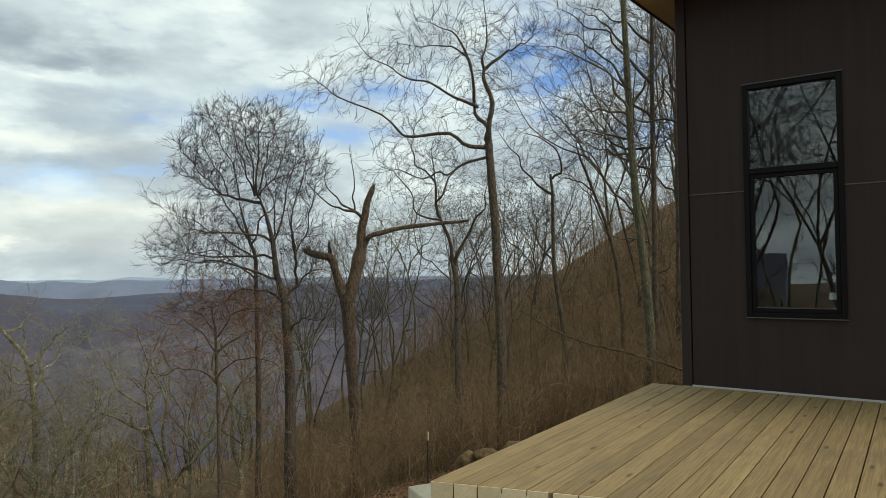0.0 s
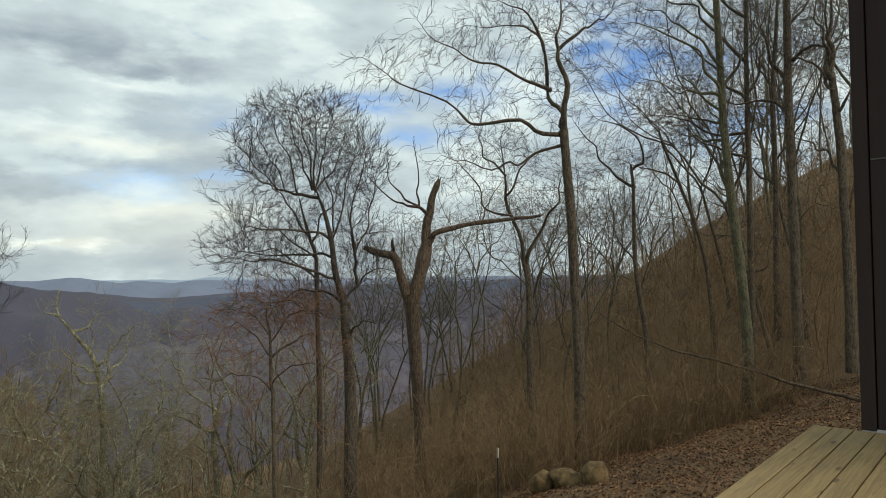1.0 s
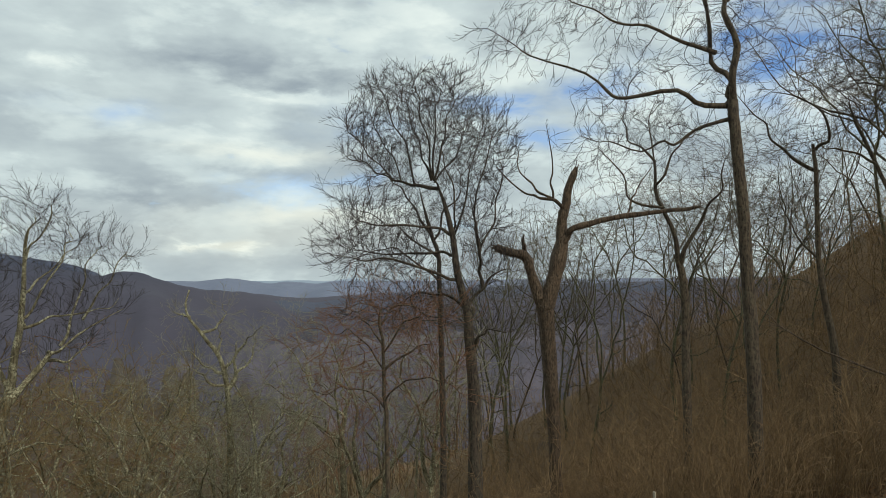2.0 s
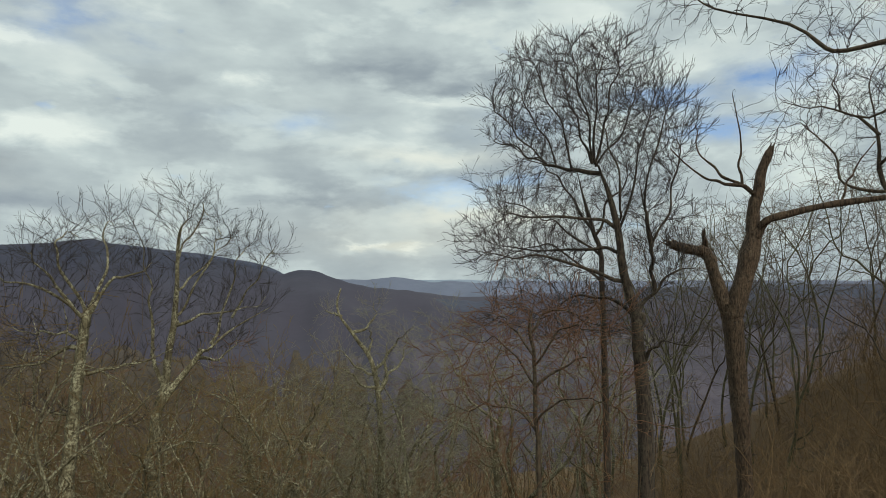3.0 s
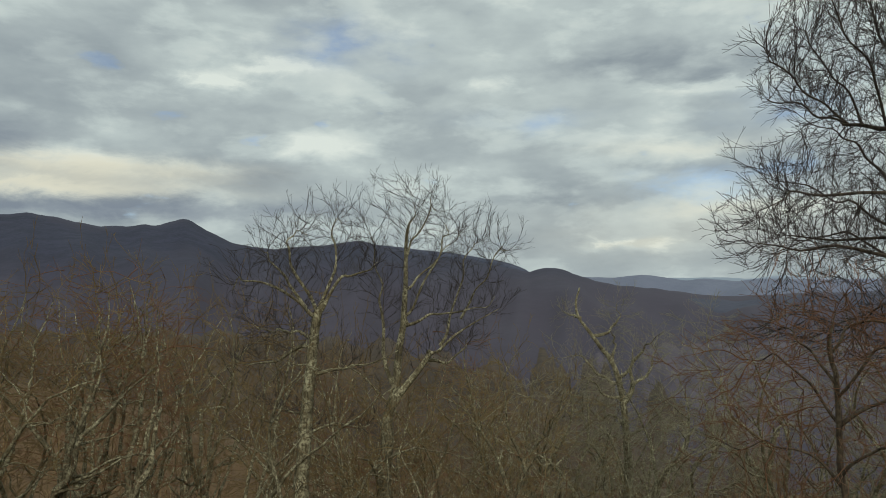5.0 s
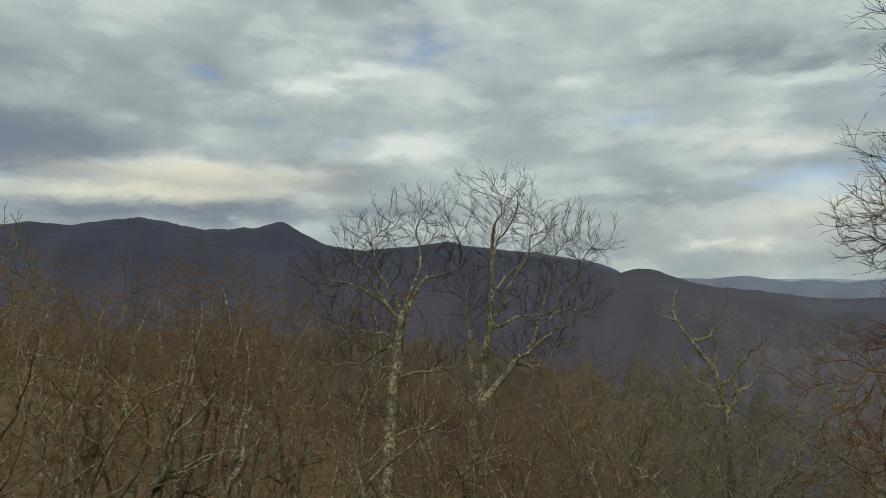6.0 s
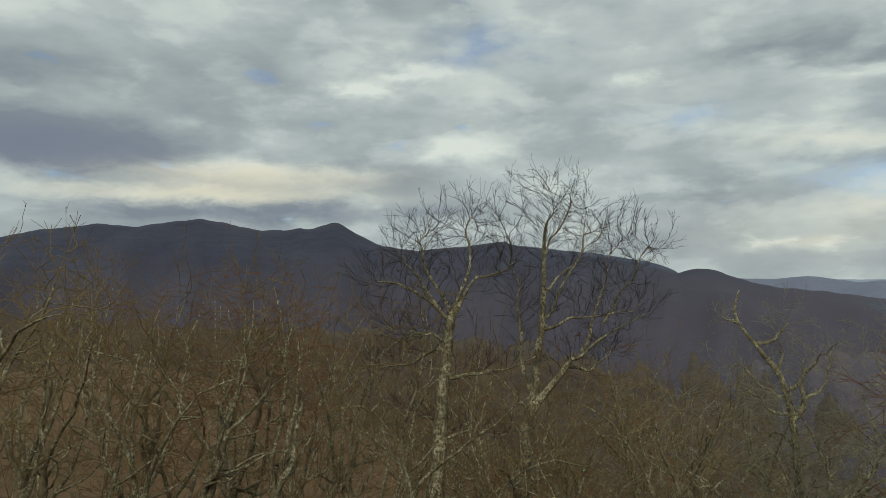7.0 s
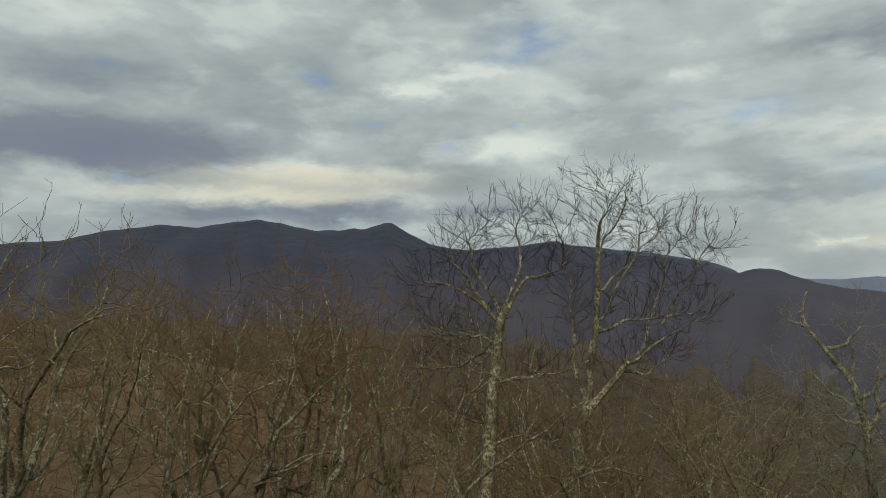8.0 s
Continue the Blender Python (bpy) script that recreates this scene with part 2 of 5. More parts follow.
def board_paint(low, high, grey):
    def paint(n):
        p = place(n)
        r = chance(n)
        shift = n.add("ShaderNodeCombineXYZ")
        n.put(shift.inputs[0], n.math("MULTIPLY", r, 40.0))
        n.put(shift.inputs[1], n.math("MULTIPLY", r, 17.0))
        q = n.vec("ADD", p, shift.outputs[0])
        grain = n.noise(n.vec("MULTIPLY", q, (46.0, 1.6, 46.0)), 1.0, 6.0, 0.65, 1.2)
        stain = n.noise(n.vec("MULTIPLY", q, (7.0, 2.2, 7.0)), 1.0, 6.0, 0.68)
        wet = n.noise(n.vec("MULTIPLY", place(n, world=True), (1.1, 1.1, 1.1)), 1.0, 4.0, 0.6)
        knot = n.add("ShaderNodeTexVoronoi")
        n.put(knot.inputs["Vector"], n.vec("MULTIPLY", q, (6.5, 1.9, 1.0)))
        n.put(knot.inputs["Scale"], 1.0)
        colour = n.mix(n.span(grain, 0.3, 0.7), low, high)
        colour = n.mix(n.span(stain, 0.50, 0.70, 0.0, 0.55), colour, grey)
        colour = n.mix(n.span(wet, 0.52, 0.72, 0.0, 0.40), colour, grey)
        colour = n.mix(n.span(knot.outputs["Distance"], 0.14, 0.05, 0.0, 0.85), colour, (0.085, 0.050, 0.022))
        tint = n.add("ShaderNodeHueSaturation")
        n.put(tint.inputs["Value"], n.math("ADD", 0.80, n.math("MULTIPLY", r, 0.34)))
        n.put(tint.inputs["Color"], colour)
        return tint.outputs[0], grain
    return paint


DECK_WOOD = material("treated_pine", board_paint((0.205, 0.135, 0.052), (0.350, 0.238, 0.098), (0.165, 0.125, 0.066)), 0.75, 0.35, 0.003)
SKIRT_WOOD = material("fresh_pine", board_paint((0.64, 0.51, 0.30), (0.76, 0.61, 0.37), (0.56, 0.44, 0.25)), 0.8, 0.3, 0.003)


def siding_paint(n):
    p = place(n, world=True)
    streak = n.noise(n.vec("MULTIPLY", p, (14.0, 14.0, 0.5)), 1.0, 4.0, 0.6)
    cloudy = n.noise(p, 0.9, 4.0, 0.6)
    colour = n.mix(n.span(streak, 0.3, 0.7), (0.0262, 0.0165, 0.0146), (0.0345, 0.0216, 0.0192))
    colour = n.mix(n.span(cloudy, 0.45, 0.7, 0.0, 0.5), colour, (0.040, 0.0255, 0.022))
    return colour, streak


SIDING = material("dark_brown_siding", siding_paint, 0.7, 0.25, 0.003, **{"Specular IOR Level": 0.3})
BLACK_FRAME = material("black_window_frame", lambda n: (n.mix(n.noise(place(n), 9.0), (0.004, 0.004, 0.004), (0.008, 0.0075, 0.007)), None), 0.5, **{"Specular IOR Level": 0.12})
SOFFIT = material("tan_soffit", lambda n: (n.mix(n.noise(place(n), 1.5, 5.0), (0.42, 0.315, 0.16), (0.50, 0.38, 0.20)), None), 0.7)
FLASHING = material("pale_flashing", lambda n: (n.mix(n.noise(place(n), 6.0, 4.0), (0.42, 0.39, 0.36), (0.55, 0.52, 0.48)), None), 0.6)
DRIP = material("grey_metal", lambda n: (n.mix(n.noise(place(n), 8.0, 4.0), (0.075, 0.065, 0.06), (0.11, 0.098, 0.09)), None), 0.6)
PLASTER = material("plaster", lambda n: (n.mix(n.noise(place(n), 2.0, 4.0), (0.42, 0.41, 0.38), (0.48, 0.47, 0.44)), None), 0.9)
ROOM_FLOOR = material("room_floor", lambda n: (n.mix(n.noise(place(n), 2.0, 4.0), (0.22, 0.15, 0.09), (0.28, 0.19, 0.11)), None), 0.6)
WHITE = material("white_plastic", lambda n: (n.mix(n.noise(place(n), 20.0), (0.74, 0.74, 0.72), (0.80, 0.80, 0.78)), None), 0.5)
ROOFING = material("dark_roofing", lambda n: (n.mix(n.noise(place(n), 3.0, 4.0), (0.03, 0.03, 0.03), (0.05, 0.048, 0.045)), None), 0.6)
ROCK = material("boulder_rock", lambda n: (n.mix(n.span(n.noise(place(n), 5.0, 5.0, 0.65), 0.35, 0.65), (0.075, 0.047, 0.018), (0.200, 0.130, 0.054)), n.noise(place(n), 9.0, 6.0, 0.7)), 0.95, 0.8, 0.03)
CONCRETE = material("pale_concrete", lambda n: (n.mix(n.span(n.noise(place(n), 2.5, 6.0, 0.65), 0.35, 0.7), (0.56, 0.48, 0.34), (0.70, 0.61, 0.45)), n.noise(place(n), 30.0, 4.0)), 0.9, 0.3, 0.004)
STEEL = material("weathered_steel", lambda n: (n.mix(n.noise(place(n), 30.0, 4.0), (0.020, 0.017, 0.014), (0.045, 0.035, 0.028)), None), 0.7)
PALE_TOP = material("pale_paint", lambda n: (n.mix(n.noise(place(n), 25.0, 4.0), (0.36, 0.31, 0.22), (0.46, 0.40, 0.30)), None), 0.8)


def dry_leaf_paint(n):
    r = n.add("ShaderNodeNewGeometry").outputs["Random Per Island"]
    return n.ramp(r, (0.0, (0.068, 0.033, 0.013)), (0.6, (0.150, 0.072, 0.027)), (1.0, (0.27, 0.145, 0.056))), None


DRY_LEAF = material("dry_leaf", dry_leaf_paint, 0.85)
GLASS = material("window_glass", lambda n: ((0.80, 0.86, 0.84), None), 0.0, **{"Transmission Weight": 1.0, "IOR": 1.8})


# ---------------------------------------------------------------- mesh helpers
def mesh_object(name, verts, faces, mat, parent=None, smooth=False):
    """verts (n, 3); faces (m, 3) or (m, 4), all alike."""
    verts, faces = np.asarray(verts, dtype=np.float32), np.asarray(faces, dtype=np.int32)
    me = bpy.data.meshes.new(name)
    k = faces.shape[1]
    me.vertices.add(len(verts))
    me.vertices.foreach_set("co", verts.ravel())
    me.loops.add(faces.size)
    me.loops.foreach_set("vertex_index", faces.ravel())
    me.polygons.add(len(faces))
    me.polygons.foreach_set("loop_start", np.arange(0, faces.size, k, dtype=np.int32))
    if smooth:
        me.polygons.foreach_set("use_smooth", np.ones(len(faces), dtype=bool))
    me.update(calc_edges=True)
    me.materials.append(mat)
    ob = new(name, me)
    ob.parent = parent
    return ob


def part(name, bm, mat, parent=None, label=""):
    me = bpy.data.meshes.new(name)
    bm.to_mesh(me)
    bm.free()
    me.materials.append(mat)
    ob = new(name, me)
    ob.parent = parent
    return tagged(ob, label) if label else ob


def box(x0, x1, y0, y1, z0, z1, bevel=0.0, segments=1):
    bm = bmesh.new()
    bmesh.ops.create_cube(bm, size=1.0)
    for v in bm.verts:
        v.co = ((x0 + x1) / 2 + v.co.x * (x1 - x0), (y0 + y1) / 2 + v.co.y * (y1 - y0), (z0 + z1) / 2 + v.co.z * (z1 - z0))
    if bevel:
        bmesh.ops.bevel(bm, geom=list(bm.edges), offset=bevel, segments=segments, affect="EDGES")
    return bm


def prism(outline, z0, z1):
    """A plate with that outline in the plan."""
    bm = bmesh.new()
    low = [bm.verts.new((x, y, z0)) for x, y in outline]
    high = [bm.verts.new((x, y, z1)) for x, y in outline]
    bm.faces.new(high)
    bm.faces.new(low[::-1])
    for i in range(len(outline)):
        j = (i + 1) % len(outline)
        bm.faces.new((low[i], low[j], high[j], high[i]))
    bmesh.ops.recalc_face_normals(bm, faces=bm.faces)
    return bm


def tubes(pts, rad, sides, uneven=None):
    """Tubes along n polylines of p points: pts (n, p, 3), rad (n, p); uneven (n, p, sides) varies the girth."""
    n, p, _ = pts.shape
    tangent = np.gradient(pts, axis=1)
    tangent /= np.linalg.norm(tangent, axis=2, keepdims=True) + 1e-9
    helper = np.where(np.abs(tangent[:, :1, 2:3]) < 0.8, np.array([[[0.0, 0.0, 1.0]]]), np.array([[[1.0, 0.0, 0.0]]]))
    a = np.cross(tangent, np.broadcast_to(helper, tangent.shape))
    a /= np.linalg.norm(a, axis=2, keepdims=True) + 1e-9
    b = np.cross(tangent, a)
    turn = np.arange(sides) * 2 * math.pi / sides
    ring = a[:, :, None, :] * np.cos(turn)[None, None, :, None] + b[:, :, None, :] * np.sin(turn)[None, None, :, None]
    girth = rad[:, :, None] if uneven is None else rad[:, :, None] * uneven
    verts = pts[:, :, None, :] + ring * girth[..., None]
    index = np.arange(n * p * sides).reshape(n, p, sides)
    lower, upper = index[:, :-1], index[:, 1:]
    faces = np.stack([lower, np.roll(lower, -1, axis=2), np.roll(upper, -1, axis=2), upper], axis=3)
    return verts.reshape(-1, 3), faces.reshape(-1, 4)


def joined(pieces):
    verts, faces, start = [], [], 0
    for v, f in pieces:
        verts.append(v)
        faces.append(f + start)
        start += len(v)
    return np.concatenate(verts), np.concatenate(faces)


def unit(v):
    return v / (np.linalg.norm(v, axis=-1, keepdims=True) + 1e-9)


def grow(rng, start, way, length, points, wander, rise):
    """Crooked polylines from each start along each way; rise bends them up."""
    pts = [start]
    way = unit(way)
    step = (length / (points - 1))[:, None]
    for _ in range(points - 1):
        way = unit(way + rng.normal(0, wander, way.shape) + np.array([0, 0, rise]))
        pts.append(pts[-1] + way * step)
    return np.stack(pts, axis=1)


def taper(r0, r1, points, power=1.0):
    k = np.linspace(0, 1, points)[None, :] ** power
    return r0[:, None] * (1 - k) + r1[:, None] * k


def spawn(rng, pts, rad, density, low, high, angle, ratio, points, wander, rise, thin=0.55, tip=0.25, least=0.003, fan=0.35):
    """Branches off polylines: density to the metre, between low and high of each length."""
    length = np.linalg.norm(np.diff(pts, axis=1), axis=2).sum(axis=1)
    count = np.maximum(1, np.floor(density * length * (high - low) + rng.uniform(0, 1, len(length)))).astype(int)
    row = np.repeat(np.arange(len(pts)), count)
    m, p = len(row), pts.shape[1]
    k = low + (high - low) * rng.uniform(0, 1, m) ** 0.75
    at = k * (p - 1)
    i = np.minimum(at.astype(int), p - 2)
    f = (at - i)[:, None]
    base = pts[row, i] * (1 - f) + pts[row, i + 1] * f
    along = unit(pts[row, i + 1] - pts[row, i])
    r = rad[row, i] * (1 - f[:, 0]) + rad[row, i + 1] * f[:, 0]
    side = unit(np.cross(along, rng.normal(0, 1, along.shape)))
    a = np.radians(angle) * (1 + rng.normal(0, fan, m))[:, None]
    way = along * np.cos(a) + side * np.sin(a)
    size = ratio * 1.74 * length[row] ** 0.6 * (1.15 - 0.6 * k) * rng.uniform(0.55, 1.3, m)
    out = grow(rng, base, way, size, points, wander, rise)
    r0 = np.maximum(r * thin, least)
    return out, taper(r0, np.maximum(r0 * tip, least * 0.7), points)


def smooth_path(control, points):
    """A soft curve through a few control points (k, 3)."""
    c = np.asarray(control, dtype=float)
    if len(c) == 2:
        return c[0] + (c[1] - c[0]) * np.linspace(0, 1, points)[:, None]
    c = np.concatenate([2 * c[:1] - c[1:2], c, 2 * c[-1:] - c[-2:-1]])
    spans = len(c) - 3
    t = np.linspace(0, spans - 1e-6, points)
    i = t.astype(int)
    f = (t - i)[:, None]
    p0, p1, p2, p3 = c[i], c[i + 1], c[i + 2], c[i + 3]
    return 0.5 * (2 * p1 + (p2 - p0) * f + (2 * p0 - 5 * p1 + 4 * p2 - p3) * f ** 2 + (3 * p1 - p0 - 3 * p2 + p3) * f ** 3)


def colonise(rng, seeds, ways, cloud, step, reach, kill, keep=0.5, lift=0.0, rounds=70):
    """Branches that grow from seeds towards the points of a cloud, each point drawing the nearest tip until it is met.
    Gives the nodes, each one's parent (-1 for a seed) and its direction."""
    nodes, parent, way = [seeds], [np.full(len(seeds), -1)], [unit(ways)]
    every, heading = seeds, way[0]
    kids, origin = np.zeros(len(seeds), dtype=int), np.arange(len(seeds))
    gap = np.linalg.norm(cloud[:, None] - every[None], axis=2)
    near, owner = gap.min(axis=1), gap.argmin(axis=1)
    for _ in range(rounds):
        live = (near < reach) & (near > kill)
        if not live.any():
            break
        pull = np.zeros_like(every)
        np.add.at(pull, owner[live], unit(cloud[live] - every[owner[live]]))
        tips = np.unique(owner[live])
        tips = tips[kids[tips] < 3]
        if not len(tips):
            break
        # wood makes its way outwards and never doubles back
        toward = unit(pull[tips])
        out = unit(every[tips] - every[origin[tips]] + heading[tips] * 0.05)
        onward = ((toward * out).sum(axis=1) > 0.30) & ((toward * heading[tips]).sum(axis=1) > np.where(kids[tips] > 0, 0.30, 0.5)) | (origin[tips] == tips)
        kids[tips[~onward]] = 3
        tips = tips[onward]
        if not len(tips):
            continue
        ahead = unit(unit(pull[tips]) + heading[tips] * keep + rng.normal(0, 0.12, (len(tips), 3)) + np.array([0, 0, lift]))
        fresh = every[tips] + ahead * step * rng.uniform(0.8, 1.2, (len(tips), 1))
        kids[tips] += 1
        origin = np.concatenate([origin, origin[tips]])
        start = len(every)
        nodes.append(fresh)
        parent.append(tips)
        way.append(ahead)
        every, heading = np.concatenate([every, fresh]), np.concatenate([heading, ahead])
        kids = np.concatenate([kids, np.zeros(len(fresh), dtype=int)])
        gap = np.linalg.norm(cloud[:, None] - fresh[None], axis=2)
        closer = gap.min(axis=1)
        better = closer < near
        owner[better], near[better] = start + gap.argmin(axis=1)[better], closer[better]
    return every, np.concatenate(parent), heading


def branches(rng, every, parent, heading, tip, power, cap, twigs, twig_size, twig_fork, coarse=1):
    """Tubes along grown branches, thicker where more of them meet; fine twigs at their ends."""
    n = len(every)
    area = np.zeros(n)
    children = [[] for _ in range(n)]
    for i in range(n - 1, -1, -1):
        area[i] = max(area[i], tip ** power)
        if parent[i] >= 0:
            area[parent[i]] += area[i]
            children[parent[i]].append(i)
    r = np.minimum(area ** (1 / power), cap)
    chains = {}
    for i in range(n):
        lead = max(children[i], key=lambda c: area[c]) if children[i] and parent[i] >= 0 else -1
        for c in children[i]:
            if c == lead:
                continue
            line = [i, c]
            while children[line[-1]]:
                line.append(max(children[line[-1]], key=lambda k: area[k]))
            if coarse > 1 and len(line) > 3:
                line = line[:-1:coarse] + line[-1:]
            chains.setdefault(len(line), []).append(line)
    made = []
    for count, lines in chains.items():
        index = np.array(lines)
        rr = r[index]
        rr[:, 0] = rr[:, 1] * 1.05
        made.append(tubes(every[index], rr, 4 if rr[:, 0].max() > 0.03 else 3))
    ends = np.array([i for i in range(n) if parent[i] >= 0 and r[i] < tip * 4.5])
    if twigs and len(ends):
        pick = rng.permutation(np.repeat(ends, 3))[:int(len(ends) * twigs)]
        side = unit(np.cross(heading[pick], rng.normal(0, 1, (len(pick), 3))))
        go = heading[pick] + side * rng.uniform(0.2, 0.75, (len(pick), 1))
        pts = grow(rng, every[pick], go, twig_size * rng.uniform(0.5, 1.4, len(pick)), 4, 0.10, 0.06)
        rad = taper(np.full(len(pick), tip * 0.95), np.full(len(pick), tip * 0.75), 4)
        made.append(tubes(pts, rad, 3))
        pts, rad = spawn(rng, pts, rad, twig_fork, 0.15, 1.0, 32, 0.36, 3, 0.10, 0.06, 0.9, 0.8, tip * 0.70, 0.3)
        made.append(tubes(pts, rad, 3))
    return made


# ---------------------------------------------------------------- ground
def yard_edge(y):
    """Where the cleared yard ends and the steep wooded slope begins."""
    return -11.2 + 0.6 * np.clip(np.asarray(y, dtype=float) - 12, 0, 13)


def ground_z(x, y):
    """Height of the natural ground: a sloping cleared yard, a steep wooded slope to the west, a hill to the north."""
    x, y = np.asarray(x, dtype=float), np.asarray(y, dtype=float)
    s = yard_edge(y) - x
    s = 0.5 * (s + np.sqrt(s * s + 1.5))
    yard = -2.2 + 0.30 * np.clip(x + s, -16, 1.5)
    drop = 112 * (1 - np.exp(-0.50 * s / 112)) * (1 - 0.5 * np.clip((y - 15) / 25, 0, 1) * np.exp(-(s / 60) ** 2))
    climb = 0.5 * ((y - 20) + np.sqrt((y - 20) ** 2 + 4))
    rise = 45 * (1 - np.exp(-0.46 * climb / 45)) * np.exp(-(s / 52) ** 2)
    spur = 34 * np.exp(-((x + 122) / 55) ** 2 - ((y + 72) / 72) ** 2)
    rough = 0.10 * np.sin(x * 1.3 + 0.6 * y) * np.sin(y * 1.1 - 0.4 * x) + 0.5 * np.sin(x * 0.21 + 1) * np.sin(y * 0.17 + 2) * np.clip(s / 8, 0, 1)
    return yard - drop + rise + spur + rough


def build_ground():
    rings = np.concatenate([np.arange(0.5, 24, 0.5), np.geomspace(24, 4800, 80)])
    turns = np.linspace(0, 2 * math.pi, 217)[:-1]
    gx = -3 + rings[:, None] * np.cos(turns)[None, :]
    gy = -1 + rings[:, None] * np.sin(turns)[None, :]
    gz = ground_z(gx, gy)
    verts = np.concatenate([np.array([[-3, -1, float(ground_z(-3, -1))]]), np.stack([gx, gy, gz], axis=2).reshape(-1, 3)])
    k, m = len(rings), len(turns)
    idx = 1 + np.arange(k * m).reshape(k, m)
    quads = np.stack([idx[:-1], idx[1:], np.roll(idx[1:], -1, axis=1), np.roll(idx[:-1], -1, axis=1)], axis=2).reshape(-1, 4)
    first = np.stack([np.zeros(m, dtype=int), idx[0], np.roll(idx[0], -1), np.roll(idx[0], -1)], axis=1)
    tri = np.concatenate([quads[:, [0, 1, 2]], quads[:, [0, 2, 3]], first[:, :3]])
    ob = mesh_object("ground", verts, tri, LITTER, smooth=True)
    tagged(ob, "steep hillside covered in brown fallen leaves", "ground", kind="structure")


build_ground()


# ---------------------------------------------------------------- far mountains
def mountain(name, label, mat, foot, crest, back, low, line, seed, rough):
    """A range round the west: line is the crest's bearing and height in degrees as seen from the house."""
    rng = np.random.default_rng(seed)
    bearings = np.linspace(84, 262, 520)
    known = np.array(line, dtype=float)
    top = np.interp(bearings, known[:, 0], known[:, 1])
    soft = np.hanning(5)[1:-1]
    top = np.convolve(np.pad(top, 1, mode="edge"), soft / soft.sum(), mode="valid")
    for waves, size in ((40, 0.05), (95, 0.03), (210, 0.018), (420, 0.012)):
        top = top + size * rough * np.sin(bearings / 178 * waves * 2 * math.pi + rng.uniform(0, 6)) * rng.uniform(0.6, 1.0)
    steps = np.concatenate([np.linspace(0, 1, 24), np.linspace(1.15, 1.6, 3)])
    rows = []
    for k in steps:
        r = foot + (crest - foot) * k if k <= 1 else crest + (back - crest) * (k - 1) / 0.6
        ridge = 1.3 + crest * np.tan(np.radians(top))
        fold = np.sin(np.radians(bearings) * 38 + 2.2 * np.sin(k * 5 + np.radians(bearings) * 9)) + 0.6 * np.sin(np.radians(bearings) * 83 + 3 * k)
        shape = k ** 1.25 if k <= 1 else 1 - 0.5 * (k - 1)
        z = low + (ridge - low) * shape + fold * crest * 0.006 * np.sin(min(k, 1) * math.pi) ** 1.5
        a = np.radians(bearings)
        rows.append(np.stack([-4 + r * np.cos(a), -1 + r * np.sin(a), z], axis=1))
    grid = np.stack(rows)
    idx = np.arange(grid.shape[0] * grid.shape[1]).reshape(grid.shape[:2])
    quads = np.stack([idx[:-1, :-1], idx[1:, :-1], idx[1:, 1:], idx[:-1, 1:]], axis=2).reshape(-1, 4)
    ob = mesh_object(name, grid.reshape(-1, 3), quads, mat, smooth=True)
    tagged(ob, label, "mountain", kind="structure")


FAR_SPUR = material("wooded_spur", far_wood_paint((0.036, 0.026, 0.016), (0.092, 0.064, 0.036), (0.072, 0.050, 0.034)), 1.0)
mountain("backdrop_spur", "brown wooded spur below the mountains", FAR_SPUR, 130, 430, 620, -72,
         ((84, -20), (128, -17), (138, -12.5), (150, -10.5), (165, -9.0), (174, -8.0), (180, -7.0), (187, -5.8), (196, -4.8), (205, -4.0), (214, -3.2), (221, -2.6), (240, -2), (262, -2)), 21, 8.0)
# woods under valley haze, the haze put into the pale lavender colour
FAR_VALLEY = material("hazy_wooded_valley", far_wood_paint((0.062, 0.054, 0.070), (0.114, 0.098, 0.118), (0.114, 0.076, 0.082), None, 0.5), 1.0)
mountain("backdrop_valley", "hazy purple-brown wooded valley side", FAR_VALLEY, 190, 540, 700, -85,
         ((84, -3), (130, -4.2), (142, -5.4), (152, -6.0), (162, -6.9), (168, -9.5), (174, -13), (182, -16), (192, -18), (262, -20)), 27, 6.0)
# added bluer range just before the near one, standing in for haze
FAR_HAZE = material("haze_blue_range", far_wood_paint((0.048, 0.056, 0.084), (0.072, 0.078, 0.112), (0.066, 0.068, 0.098)), 1.0)
mountain("backdrop_foothills", "added wooded range across the valley, coloured blue as by haze", FAR_HAZE, 700, 1350, 1400, -90,
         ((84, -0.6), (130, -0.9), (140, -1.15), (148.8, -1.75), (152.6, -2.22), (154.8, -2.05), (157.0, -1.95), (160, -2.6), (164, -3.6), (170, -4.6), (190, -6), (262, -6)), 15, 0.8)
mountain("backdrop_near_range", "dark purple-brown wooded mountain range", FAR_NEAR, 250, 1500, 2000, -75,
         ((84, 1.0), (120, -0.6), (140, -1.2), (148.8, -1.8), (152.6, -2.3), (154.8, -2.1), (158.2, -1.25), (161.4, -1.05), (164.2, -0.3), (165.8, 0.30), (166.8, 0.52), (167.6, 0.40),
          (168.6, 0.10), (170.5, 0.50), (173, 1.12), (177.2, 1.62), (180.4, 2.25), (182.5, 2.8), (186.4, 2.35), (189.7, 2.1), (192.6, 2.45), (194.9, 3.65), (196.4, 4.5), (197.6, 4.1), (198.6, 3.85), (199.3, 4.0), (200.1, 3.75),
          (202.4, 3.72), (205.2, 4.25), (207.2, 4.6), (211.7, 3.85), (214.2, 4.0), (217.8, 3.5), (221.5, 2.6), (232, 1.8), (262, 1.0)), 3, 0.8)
# the haze of the distance is mixed into this blue
FAR_BACK = material("haze_blue_mountain", far_wood_paint((0.070, 0.082, 0.120), (0.095, 0.108, 0.150), (0.085, 0.095, 0.135)), 1.0)
